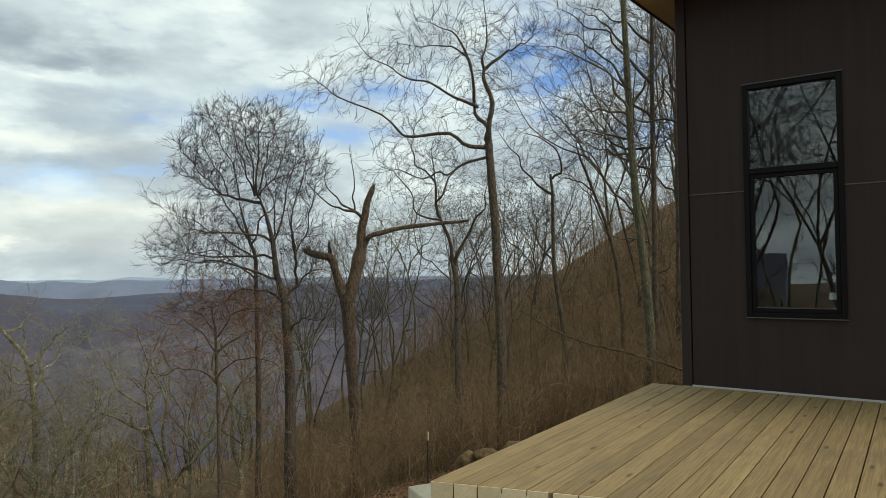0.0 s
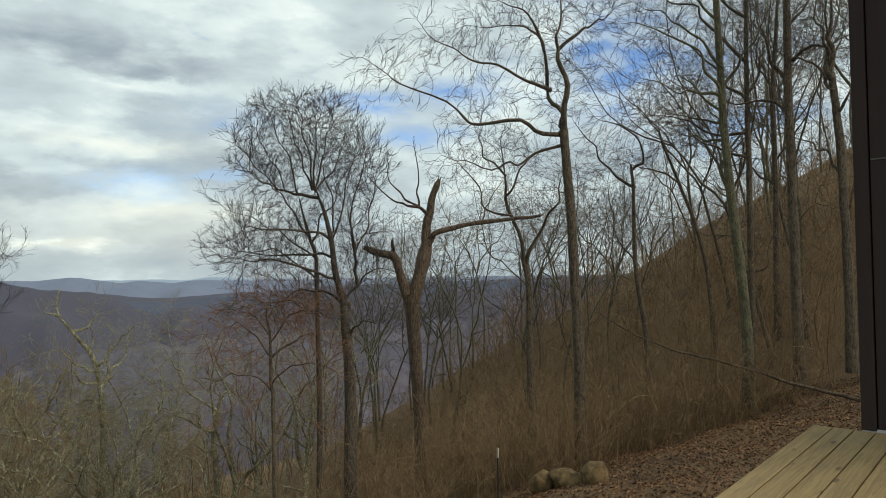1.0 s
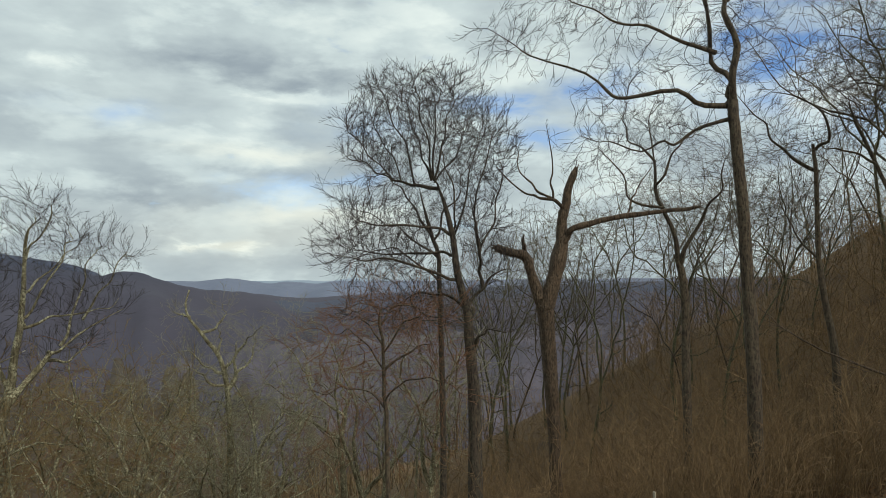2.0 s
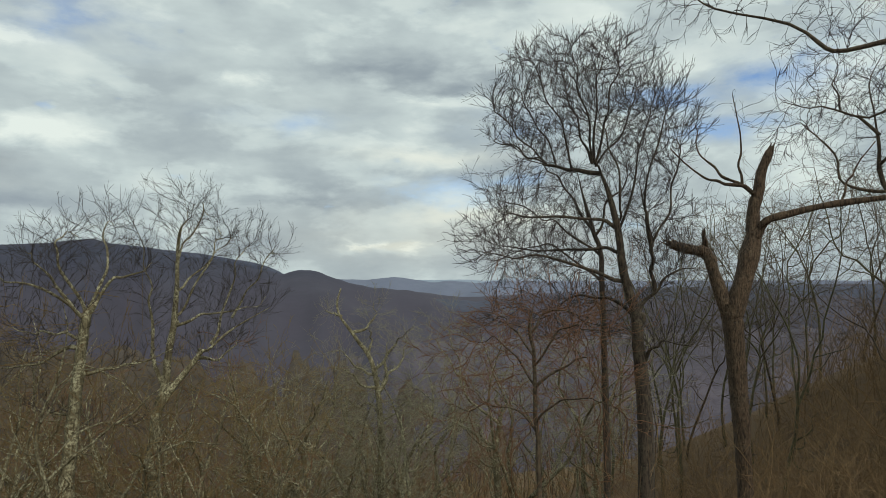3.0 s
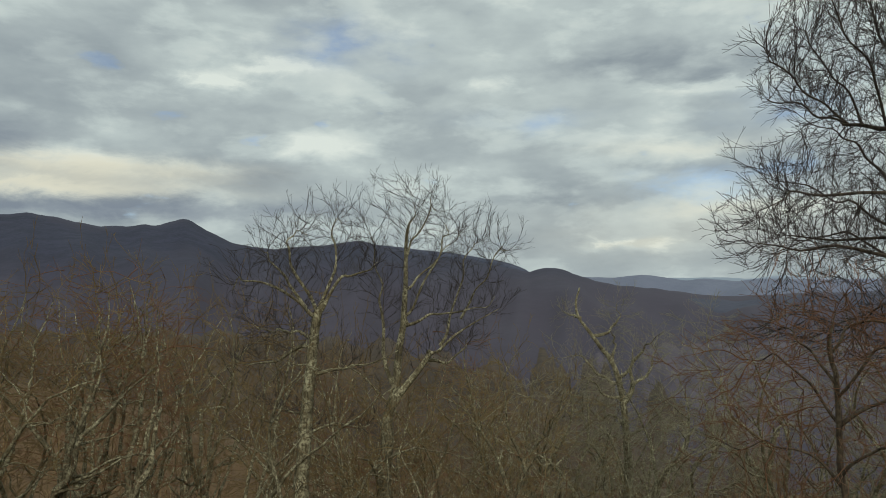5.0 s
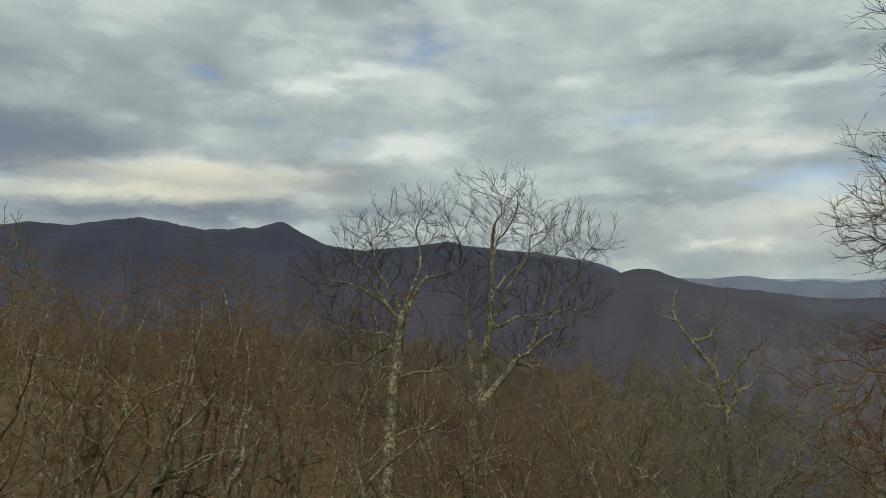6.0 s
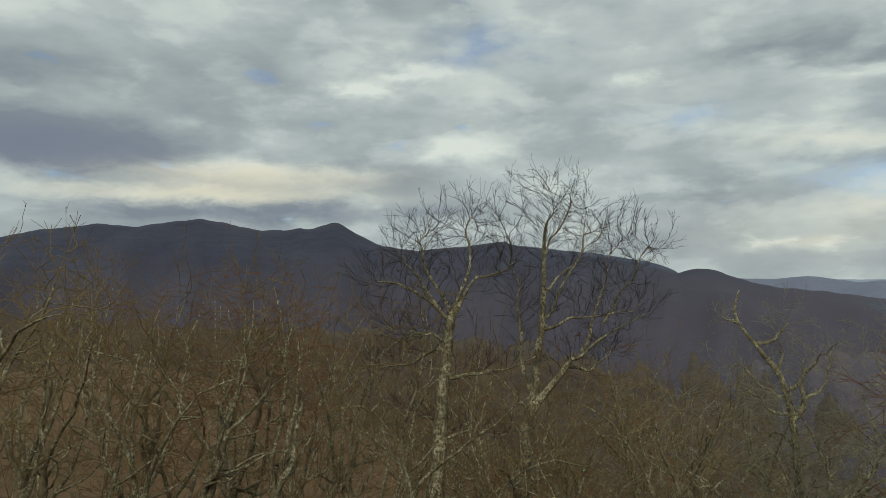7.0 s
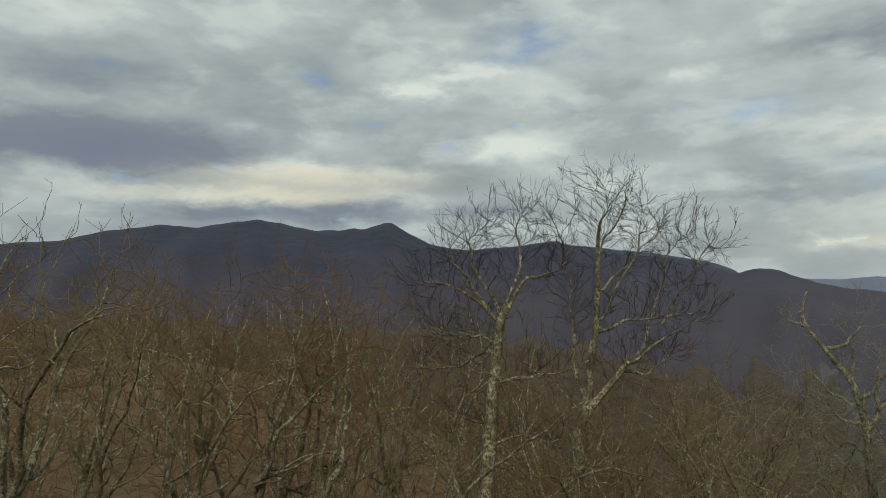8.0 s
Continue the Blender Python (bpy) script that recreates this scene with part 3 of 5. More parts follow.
mountain("backdrop_back_range", "wooded shoulder behind the near mountains, coloured blue with haze", FAR_BACK, 2010, 2080, 2095, -170,
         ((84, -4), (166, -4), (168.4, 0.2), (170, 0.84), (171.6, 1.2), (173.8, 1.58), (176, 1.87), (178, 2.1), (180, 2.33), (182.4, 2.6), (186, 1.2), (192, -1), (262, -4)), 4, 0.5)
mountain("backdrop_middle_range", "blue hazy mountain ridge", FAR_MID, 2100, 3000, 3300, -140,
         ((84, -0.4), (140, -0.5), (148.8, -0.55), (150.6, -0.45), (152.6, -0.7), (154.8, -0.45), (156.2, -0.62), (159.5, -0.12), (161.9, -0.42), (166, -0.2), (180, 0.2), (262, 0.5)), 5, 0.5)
mountain("backdrop_far_range", "far mountain ridge, coloured pale blue with haze", FAR_LAST, 3500, 4300, 4600, -150,
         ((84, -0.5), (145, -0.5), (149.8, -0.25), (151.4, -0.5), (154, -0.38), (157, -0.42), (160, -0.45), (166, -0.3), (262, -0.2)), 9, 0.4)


# ---------------------------------------------------------------- trees near the house, each by its own shape
def hero_tree(label, base, facing, seed, trunk, trunk_radius, limbs, habit, bark, twig, twig_tone="", sides=9, top=True, broken=False, clouds=(), fuzz=0.0, slim=0.8):
    """trunk: (right, height) as seen along facing; limbs: (radius, tip radius, depth, [(right, height), ...]);
    clouds: where the twigs fill the crown, (right, height, half width, half height, half depth, points)."""
    rng = np.random.default_rng(seed)
    d = np.array([math.cos(radians(facing)), math.sin(radians(facing)), 0.0])
    right = np.array([d[1], -d[0], 0.0])
    foot = float(ground_z(base[0] + right[0] * trunk[0][0], base[1] + right[1] * trunk[0][0]))
    root = new("tree")
    root.location = (base[0], base[1], foot)

    def spot(u, z, v=0.0):
        return right * u + d * v + np.array([0, 0, z - foot])

    first = np.array(trunk[0])
    control = [spot(first[0], foot - 0.4)] if foot < first[1] - 0.6 else []
    control += [spot(u, z) for u, z in trunk]
    path = smooth_path(control, 60)
    path[2:] += np.cumsum(rng.normal(0, 0.006, (58, 3)), axis=0)
    k = np.linspace(0, 1, 60)
    lumps = 0.09 if broken else 0.05

    def girths(points, count):
        """Ridges that run along the wood, with smaller knobs on them."""
        ridges = rng.normal(0, lumps, (1, 1, count)) + np.cumsum(rng.normal(0, lumps * 0.16, (1, points, count)), axis=1)
        return 1 + np.clip(ridges, -0.22, 0.22) + rng.normal(0, lumps * 0.35, (1, points, count))

    r = trunk_radius[0] + (trunk_radius[1] - trunk_radius[0]) * k ** slim
    r = r * (1 + 0.35 * np.exp(-k * 14)) * (1 + rng.normal(0, 0.008, 60))
    if top:
        r = r * np.clip((1.02 - k) / 0.22, 0.12, 1)
    v, f = tubes(path[None], r[None], sides + 3, girths(60, sides + 3))
    mesh_object("trunk", v, f, bark, root, smooth=True)
    stems = [(path[38:], r[38:])] if top else []
    made = []
    if fuzz:
        pts, rad = spawn(rng, path[None, 5:], r[None, 5:], fuzz, 0.0, 1.0, 62, 0.05, 4, 0.3, 0.08, 0.05, 0.6, 0.007)
        made.append(tubes(pts, np.minimum(rad, 0.010), 3))
        pts, rad = spawn(rng, pts, np.minimum(rad, 0.010), 5, 0.1, 1.0, 50, 0.4, 3, 0.3, 0.05, 0.8, 0.7, 0.006)
        made.append(tubes(pts, rad, 3))
    for r0, r1, depth, shape in limbs:
        c = np.array([spot(u, z, depth * j / (len(shape) - 1)) for j, (u, z) in enumerate(shape)])
        c[0] = c[0] + (c[0] - c[1]) * 0.04
        p = smooth_path(c, 22)
        span = np.linalg.norm(np.diff(p, axis=0), axis=1).sum()
        bends = rng.normal(0, 1.0, (9, 3))
        bends[0] = 0
        kink = smooth_path(bends, 22)
        if broken:
            p += kink * 0.035 * min(1.0, span / 2.5)
            rr = taper(np.array([r0]), np.array([r1]), 22, 0.8) * (1 + rng.normal(0, 0.055, (1, 22)))
            if r0 > 0.25:
                rr *= 1 + 0.28 * np.exp(-((np.linspace(0, 1, 22) - 0.24) / 0.09) ** 2)
        else:
            p += kink * (0.02 + 0.014 * span)
            rr = taper(np.array([r0]), np.array([0.009]), 22, slim) * (1 + rng.normal(0, 0.05, (1, 22)))
        solid = [tubes(p[None], rr, sides, girths(22, sides))]
        if broken and r1 >= 0.05:
            # splinters round the torn end
            n = 9
            ahead = unit(p[-1] - p[-3])
            out = unit(np.cross(np.tile(ahead, (n, 1)), rng.normal(0, 1, (n, 3))))
            start = p[-1] + out * r1 * 0.62 - ahead * 0.06
            point = start + ahead * rng.uniform(0.10, 0.20 + r1 * 1.6, (n, 1)) + out * rng.normal(0, 0.03, (n, 1))
            solid.append(tubes(np.stack([start, (start + point) / 2, point], axis=1), np.tile([r1 * 0.42, r1 * 0.26, 0.004], (n, 1)), 5))
        v, f = joined(solid)
        mesh_object("limb", v, f, bark, root, smooth=True)
        stems.append((p, rr[0]))
    dense, wide, bare, step, keep, lift, tip, twigs, twig_size = habit
    if dense:
        seeds, ways, cloud, cap = [], [], [], []
        for p, rr in stems:
            n = len(p)
            low = int(n * bare)
            span = np.linalg.norm(np.diff(p, axis=0), axis=1).sum()
            seeds.append(p[low:])
            ways.append(np.gradient(p, axis=0)[low:])
            cap.append(np.maximum(rr[low:] * 0.6, 0.008))
            m = int(dense * span)
            at = rng.uniform(bare, 1.0, m) ** 0.8 * (n - 1)
            i = at.astype(int)
            size = wide * min(1.3, 0.45 + span * 0.22) * (0.55 + 0.45 * at / n)
            cloud.append(p[i] + rng.normal(0, 1, (m, 3)) * size[:, None] * np.array([0.75, 0.75, 0.6]) + np.array([0, 0, 0.12 + lift]) * size[:, None])
        for u, z, ru, rz, rd, m in clouds:
            ball = unit(rng.normal(0, 1, (m, 3))) * rng.uniform(0.05, 1, (m, 1)) ** 0.40
            ball *= 1 + 0.10 * np.sin(ball[:, :1] * 7 + seed) * np.cos(ball[:, 2:] * 6)
            cloud.append(spot(u, z) + right * ball[:, :1] * ru + d * ball[:, 1:2] * rd + np.array([0, 0, rz]) * ball[:, 2:])
        seeds, ways, cap = np.concatenate(seeds), np.concatenate(ways), np.concatenate(cap)
        every, parent, heading = colonise(rng, seeds, ways, np.concatenate(cloud), step, 2.4, step * 1.1, keep, lift)
        cap = np.concatenate([cap, np.full(len(every) - len(seeds), 0.05)])
        made += branches(rng, every, parent, heading, tip, 1.85, cap, twigs, twig_size, 4.5)
    if made:
        v, f = joined(made)
        crown = mesh_object("crown", v, f, twig, root)
        if twig_tone:
            tagged(crown, twig_tone)
    tagged(root, label, "tree")
    return root


# twigs to the metre of limb, width of the spray, bare part of a limb, step, straightness, upward pull, tip radius, end twigs, their length
OAK = (120, 0.60, 0.18, 0.13, 0.45, 0.03, 0.0052, 0.85, 0.34)
CROOKED = (85, 0.72, 0.25, 0.15, 0.5, 0.06, 0.0050, 0.55, 0.42)
BROOM = (150, 0.60, 0.22, 0.13, 0.6, 0.10, 0.0056, 0.9, 0.40)
FAN = (70, 0.34, 0.22, 0.12, 0.9, 0.34, 0.0052, 1.15, 0.30)
DROOPING = (220, 0.75, 0.12, 0.14, 0.4, 0.04, 0.0052, 0.7, 0.42)
LACY = (110, 0.46, 0.20, 0.14, 0.85, 0.36, 0.0050, 0.95, 0.32)
SPARSE = (95, 0.80, 0.20, 0.16, 0.6, 0.10, 0.0050, 0.50, 0.46)
SNAG = (3.0, 0.4, 0.4, 0.15, 0.5, 0.05, 0.006, 0.3, 0.25)

hero_tree("tall bare oak with a long crooked side limb", (-10.95, 13.65), 121.1, 11,
          [(0.59, -1.02), (0.52, 0.86), (0.44, 2.75), (0.35, 4.09), (0.26, 5.24), (0.23, 5.91)], (0.185, 0.145),
          [(0.088, 0.03, -0.8, [(0.16, 5.85), (-0.86, 6.15), (-2.60, 6.29), (-3.68, 6.88), (-5.58, 7.88), (-6.60, 8.54)]),
           (0.115, 0.025, 0.6, [(0.23, 5.85), (-0.00, 6.49), (-0.18, 7.27), (-0.52, 9.33), (-1.28, 10.27), (-1.95, 10.81)]),
           (0.125, 0.03, -0.4, [(0.27, 5.89), (0.25, 7.15), (0.12, 8.32), (0.04, 8.90), (0.24, 9.86), (0.09, 11.62)]),
           (0.07, 0.02, -1.2, [(-0.18, 7.37), (-0.84, 7.70), (-1.99, 8.16), (-2.77, 8.40), (-3.55, 8.85), (-4.65, 9.62)]),
           (0.07, 0.02, 0.8, [(0.17, 8.80), (0.89, 9.42), (1.46, 9.86), (2.02, 10.20)]),
           (0.06, 0.018, 1.0, [(-0.40, 8.74), (-0.71, 9.54), (-1.57, 9.90), (-2.94, 10.10)]),
           (0.06, 0.015, -0.9, [(0.15, 5.47), (-0.50, 5.27), (-1.26, 4.91), (-2.04, 4.75), (-3.20, 4.99), (-3.80, 5.20)])],
          OAK, BARK, TWIG, top=False,
          clouds=[(-5.5, 8.5, 1.3, 0.85, 1.0, 459), (-3.8, 9.25, 1.2, 0.8, 1.0, 405), (-2.3, 7.3, 1.7, 0.7, 1.2, 297), (-2.2, 10.6, 1.3, 1.0, 1.2, 405), (-0.8, 12.0, 2.2, 1.1, 1.6, 433),
                  (1.2, 10.4, 1.6, 1.3, 1.4, 625), (0.3, 7.6, 1.5, 1.3, 1.3, 459), (-2.3, 5.6, 1.8, 0.8, 1.2, 325)])

hero_tree("dead broken tree snag with splintered tops", (-17.6, 14.0), 130.6, 12,
          [(-0.10, -4.96), (-0.22, -2.90), (-0.31, -1.41), (-0.39, -0.21), (-0.43, 0.40)], (0.19, 0.29),
          [(0.20, 0.125, -0.2, [(-0.49, 0.10), (-0.80, 1.20), (-0.93, 1.66), (-1.10, 1.90), (-1.34, 1.97), (-1.78, 2.10), (-2.10, 2.20)]),
           (0.13, 0.05, -0.2, [(-1.04, 1.80), (-1.08, 2.15), (-1.13, 2.50)]),
           (0.26, 0.115, 0.2, [(-0.33, 0.10), (0.16, 1.92), (0.27, 2.82), (0.38, 3.72), (0.75, 4.84)]),
           (0.07, 0.018, -0.5, [(0.25, 3.63), (-0.16, 3.91), (-0.70, 4.03), (-1.25, 4.31), (-2.02, 5.10)]),
           (0.05, 0.012, 0.3, [(-0.10, 3.93), (-0.56, 4.25), (-1.03, 4.68), (-1.30, 5.35), (-1.31, 5.90)]),
           (0.05, 0.010, 0.1, [(-0.03, 3.87), (-0.06, 4.51), (-0.01, 5.12), (-0.12, 5.91), (-0.26, 6.67)]),
           (0.13, 0.05, -0.3, [(0.30, 2.39), (0.95, 2.93), (3.59, 3.32), (4.74, 3.42)]),
           (0.04, 0.015, 0.2, [(2.51, 3.15), (2.63, 3.74), (2.91, 4.25), (3.38, 4.98)])],
          SNAG, BARK_DEAD, TWIG, top=False, broken=True, fuzz=16.0)

hero_tree("large bare tree with a dense fan of fine upright twigs", (-16.0, 8.6), 138.7, 13,
          [(0.13, -2.61), (0.04, -1.40), (-0.03, -0.42), (-0.10, 0.32), (-0.24, 0.81), (-0.37, 1.44), (-0.42, 1.94), (-0.49, 2.45), (-0.64, 3.09), (-0.87, 3.74), (-1.04, 4.11)], (0.19, 0.05),
          [(0.08, 0.02, 0.0, [(-0.03, -0.11), (0.19, 0.51), (0.65, 1.19), (1.31, 1.48)]),
           (0.06, 0.015, 0.0, [(0.40, 0.88), (0.35, 1.80), (0.23, 2.80)]),
           (0.06, 0.015, -0.6, [(0.07, -0.97), (0.28, -0.53), (0.62, -0.33), (1.22, -0.39)]),
           (0.06, 0.015, 0.8, [(-0.14, 0.26), (-0.50, 0.56), (-1.59, 0.68), (-2.22, 0.15)]),
           (0.07, 0.015, -0.9, [(-0.30, 1.00), (-0.73, 1.25), (-2.52, 1.59), (-3.65, 1.75)]),
           (0.06, 0.015, 0.5, [(-0.41, 1.82), (-0.96, 1.83), (-2.45, 1.86), (-3.40, 2.05)]),
           (0.06, 0.015, -0.6, [(-0.47, 2.38), (-1.07, 2.53), (-2.71, 2.66), (-3.52, 2.55)]),
           (0.07, 0.015, 0.0, [(-0.84, 3.74), (-1.54, 3.89), (-2.17, 4.04), (-2.49, 4.22)]),
           (0.06, 0.015, 0.2, [(0.35, 1.93), (0.23, 2.67), (0.19, 2.99), (0.07, 3.55)]),
           (0.035, 0.010, 0.5, [(-1.05, 4.01), (-1.34, 5.07), (-1.76, 6.17), (-1.90, 6.70)]),
           (0.035, 0.010, -0.4, [(-1.02, 4.03), (-1.17, 5.19), (-1.38, 6.32), (-1.44, 6.85)]),
           (0.038, 0.010, 0.2, [(-0.97, 4.03), (-0.93, 5.16), (-0.89, 6.26), (-0.86, 6.75)]),
           (0.035, 0.010, -0.8, [(-0.95, 4.00), (-0.64, 5.13), (-0.41, 6.00), (-0.34, 6.40)]),
           (0.032, 0.010, 0.9, [(-0.93, 3.94), (-0.31, 4.97), (-0.01, 5.70), (0.09, 6.09)]),
           (0.026, 0.010, -0.8, [(-1.54, 3.89), (-1.78, 4.98), (-2.34, 6.11), (-2.47, 6.61)]),
           (0.026, 0.010, 0.6, [(-1.92, 3.98), (-2.29, 4.83), (-2.81, 5.76), (-2.97, 6.12)]),
           (0.026, 0.010, -0.3, [(-2.17, 4.04), (-2.75, 4.67), (-3.28, 5.33), (-3.46, 5.57)]),
           (0.024, 0.010, 0.3, [(-2.17, 4.04), (-2.82, 4.38), (-3.36, 4.65), (-3.58, 4.79)]),
           (0.040, 0.010, -0.7, [(-0.49, 2.40), (-0.34, 3.20), (-0.62, 4.49), (-0.69, 5.13)]),
           (0.040, 0.010, 0.8, [(-0.46, 2.20), (0.07, 3.55), (0.27, 5.04), (0.37, 5.59)]),
           (0.036, 0.010, -0.6, [(0.34, 1.43), (0.18, 2.80), (0.60, 4.63), (0.83, 5.25)]),
           (0.034, 0.010, 0.7, [(0.33, 1.92), (0.80, 3.14), (0.99, 4.35), (1.12, 4.78)])],
          FAN, BARK_DARK, TWIG,
          clouds=[(-2.1, 5.6, 1.55, 1.65, 1.5, 8200), (-0.7, 5.75, 1.55, 1.55, 1.5, 7200), (0.3, 5.0, 1.20, 1.55, 1.3, 4700), (-2.8, 2.2, 1.85, 1.55, 1.5, 6600), (0.45, 2.5, 0.95, 1.5, 1.1, 1402), (-1.5, 0.2, 2.5, 0.8, 1.6, 2425)])

hero_tree("slim bare tree with fine twigs behind a larger one", (-20.6, 11.0), 142.0, 14,
          [(0.17, -3.27), (0.12, -0.65), (0.09, 1.34), (0.06, 2.00), (-0.17, 2.68), (-0.40, 3.53), (-0.62, 4.56)], (0.105, 0.05),
          [(0.05, 0.012, 0.5, [(0.07, 1.84), (-0.81, 2.70), (-1.96, 3.25), (-3.33, 3.82)]),
           (0.05, 0.012, -0.5, [(-0.17, 2.68), (-0.96, 3.89), (-1.61, 4.61), (-2.45, 5.19)]),
           (0.05, 0.012, 0.4, [(-0.09, 2.51), (0.47, 3.66), (0.95, 4.47), (1.28, 5.61)]),
           (0.05, 0.012, 0.6, [(0.07, 1.01), (-0.82, 1.85), (-2.11, 2.22), (-3.46, 1.70)])],
          BROOM, BARK_DARK, TWIG)

hero_tree("bare tree hung with drooping reddish twigs", (-15.2, 6.3), 143.6, 22,
          [(-0.86, -3.40), (-0.92, -1.85), (-0.96, -0.73), (-1.06, 0.06), (-1.00, 0.63)], (0.06, 0.03),
          [(0.028, 0.010, 0.6, [(-0.93, -1.17), (-1.40, -0.52), (-1.86, -0.19), (-2.32, -0.31)]),
           (0.028, 0.010, -0.6, [(-0.96, -0.73), (-0.51, -0.04), (0.02, 0.09), (0.65, -0.12)]),
           (0.028, 0.010, 0.4, [(-0.98, -0.50), (-1.51, 0.17), (-1.85, 0.39)]),
           (0.028, 0.010, 0.6, [(-1.04, -0.05), (-0.62, 0.41), (-0.18, 0.42), (0.24, 0.09)]),
           (0.028, 0.010, -0.5, [(-0.91, -1.96), (-0.42, -1.37), (0.21, -1.34), (0.83, -1.52)]),
           (0.028, 0.010, 0.5, [(-0.90, -2.18), (-1.53, -1.66), (-2.10, -1.69), (-2.69, -1.84)]),
           (0.04, 0.012, 0.5, [(-0.94, -1.18), (-0.20, -0.70), (0.33, -0.56)])],
          DROOPING, BARK, TWIG_RED,
          clouds=[(-1.0, -1.2, 2.4, 1.9, 1.6, 700), (-1.0, -2.8, 2.6, 1.2, 1.6, 300)])

hero_tree("bare forked tree with mossy pale bark", (-27.2, -1.2), 179.5, 15,
          [(-0.61, -6.22), (-0.45, -3.87), (-0.45, -3.37), (-0.18, -2.35), (-0.09, -1.51), (0.06, -0.32), (0.13, 0.70), (0.14, 1.55), (0.20, 2.75), (0.43, 3.17), (0.33, 3.81)], (0.30, 0.014),
          [(0.18, 0.02, -0.5, [(-0.41, -3.23), (0.75, -1.49), (1.25, -0.98), (3.07, 0.28)]),
           (0.08, 0.02, 0.5, [(0.75, -1.49), (1.41, -1.57), (2.07, -1.23), (2.20, -0.89)]),
           (0.09, 0.015, 0.6, [(-0.27, -2.18), (-0.67, 0.02), (-0.61, 1.04), (-1.07, 3.02)]),
           (0.08, 0.015, -0.5, [(0.04, -0.32), (0.34, 0.02), (1.29, 2.05), (1.46, 2.93)]),
           (0.06, 0.012, 0.8, [(0.15, 0.78), (0.78, 1.21), (1.28, 1.88), (2.09, 2.68)]),
           (0.06, 0.012, 0.6, [(1.25, -0.98), (1.76, 0.36), (2.19, 1.87), (2.58, 2.41)]),
           (0.05, 0.012, -0.4, [(1.92, -0.14), (2.59, 1.03), (3.09, 2.03), (3.34, 2.06)]),
           (0.06, 0.012, -0.5, [(0.09, -0.40), (1.09, -0.06), (2.09, 0.03), (2.91, 0.53)]),
           (0.05, 0.012, 0.5, [(0.14, 1.72), (0.54, 2.40), (0.97, 3.59), (1.10, 3.38)])],
          LACY, BARK_MOSSY, TWIG, top=True, slim=0.55,
          clouds=[(0.21, 3.25, 1.75, 1.35, 1.4, 885), (2.15, 2.15, 1.75, 1.40, 1.4, 885), (-1.4, 2.75, 1.0, 1.3, 1.0, 384), (1.0, 0.1, 1.9, 1.5, 1.4, 498)])

hero_tree("bare tree with mossy bark and spreading crooked limbs", (-24.4, -3.7), -172.7, 16,
          [(-0.32, -5.29), (-0.21, -3.38), (-0.16, -2.50), (-0.05, -1.61), (0.03, -0.72), (0.15, 0.25)], (0.25, 0.13),
          [(0.08, 0.015, -0.7, [(0.14, -0.00), (-0.27, 0.48), (-1.47, 1.08), (-2.07, 1.01)]),
           (0.08, 0.015, 0.6, [(0.17, 0.15), (0.79, 1.07), (1.39, 1.37), (1.99, 1.59)]),
           (0.09, 0.02, -0.5, [(-0.05, -1.49), (0.47, -1.43), (1.30, -1.24), (2.34, -0.88)]),
           (0.08, 0.015, 0.6, [(0.03, -0.75), (-0.57, -0.87), (-1.32, -1.16), (-2.22, -1.08)]),
           (0.06, 0.015, 0.9, [(0.06, -0.45), (-0.87, -0.34), (-1.62, -0.11)]),
           (0.07, 0.012, 0.4, [(0.17, 0.21), (0.64, 1.37), (0.57, 2.58), (0.83, 2.80)]),
           (0.06, 0.012, -0.6, [(0.14, 0.18), (-0.41, 1.38), (-0.56, 2.28), (-0.26, 2.40)]),
           (0.06, 0.012, 0.3, [(-0.19, 0.40), (-1.02, 1.53), (-1.32, 1.91)]),
           (0.06, 0.015, 0.5, [(-0.16, -3.04), (0.46, -2.94), (1.65, -3.02)]),
           (0.05, 0.015, -0.5, [(-0.16, -2.57), (-0.73, -2.35), (-1.10, -2.20)])],
          LACY, BARK_MOSSY, TWIG, top=False, slim=0.6,
          clouds=[(-0.35, 2.0, 1.5, 1.0, 1.2, 613), (-0.6, 0.4, 1.7, 1.2, 1.3, 498), (1.2, 1.5, 0.9, 0.9, 0.9, 229)])

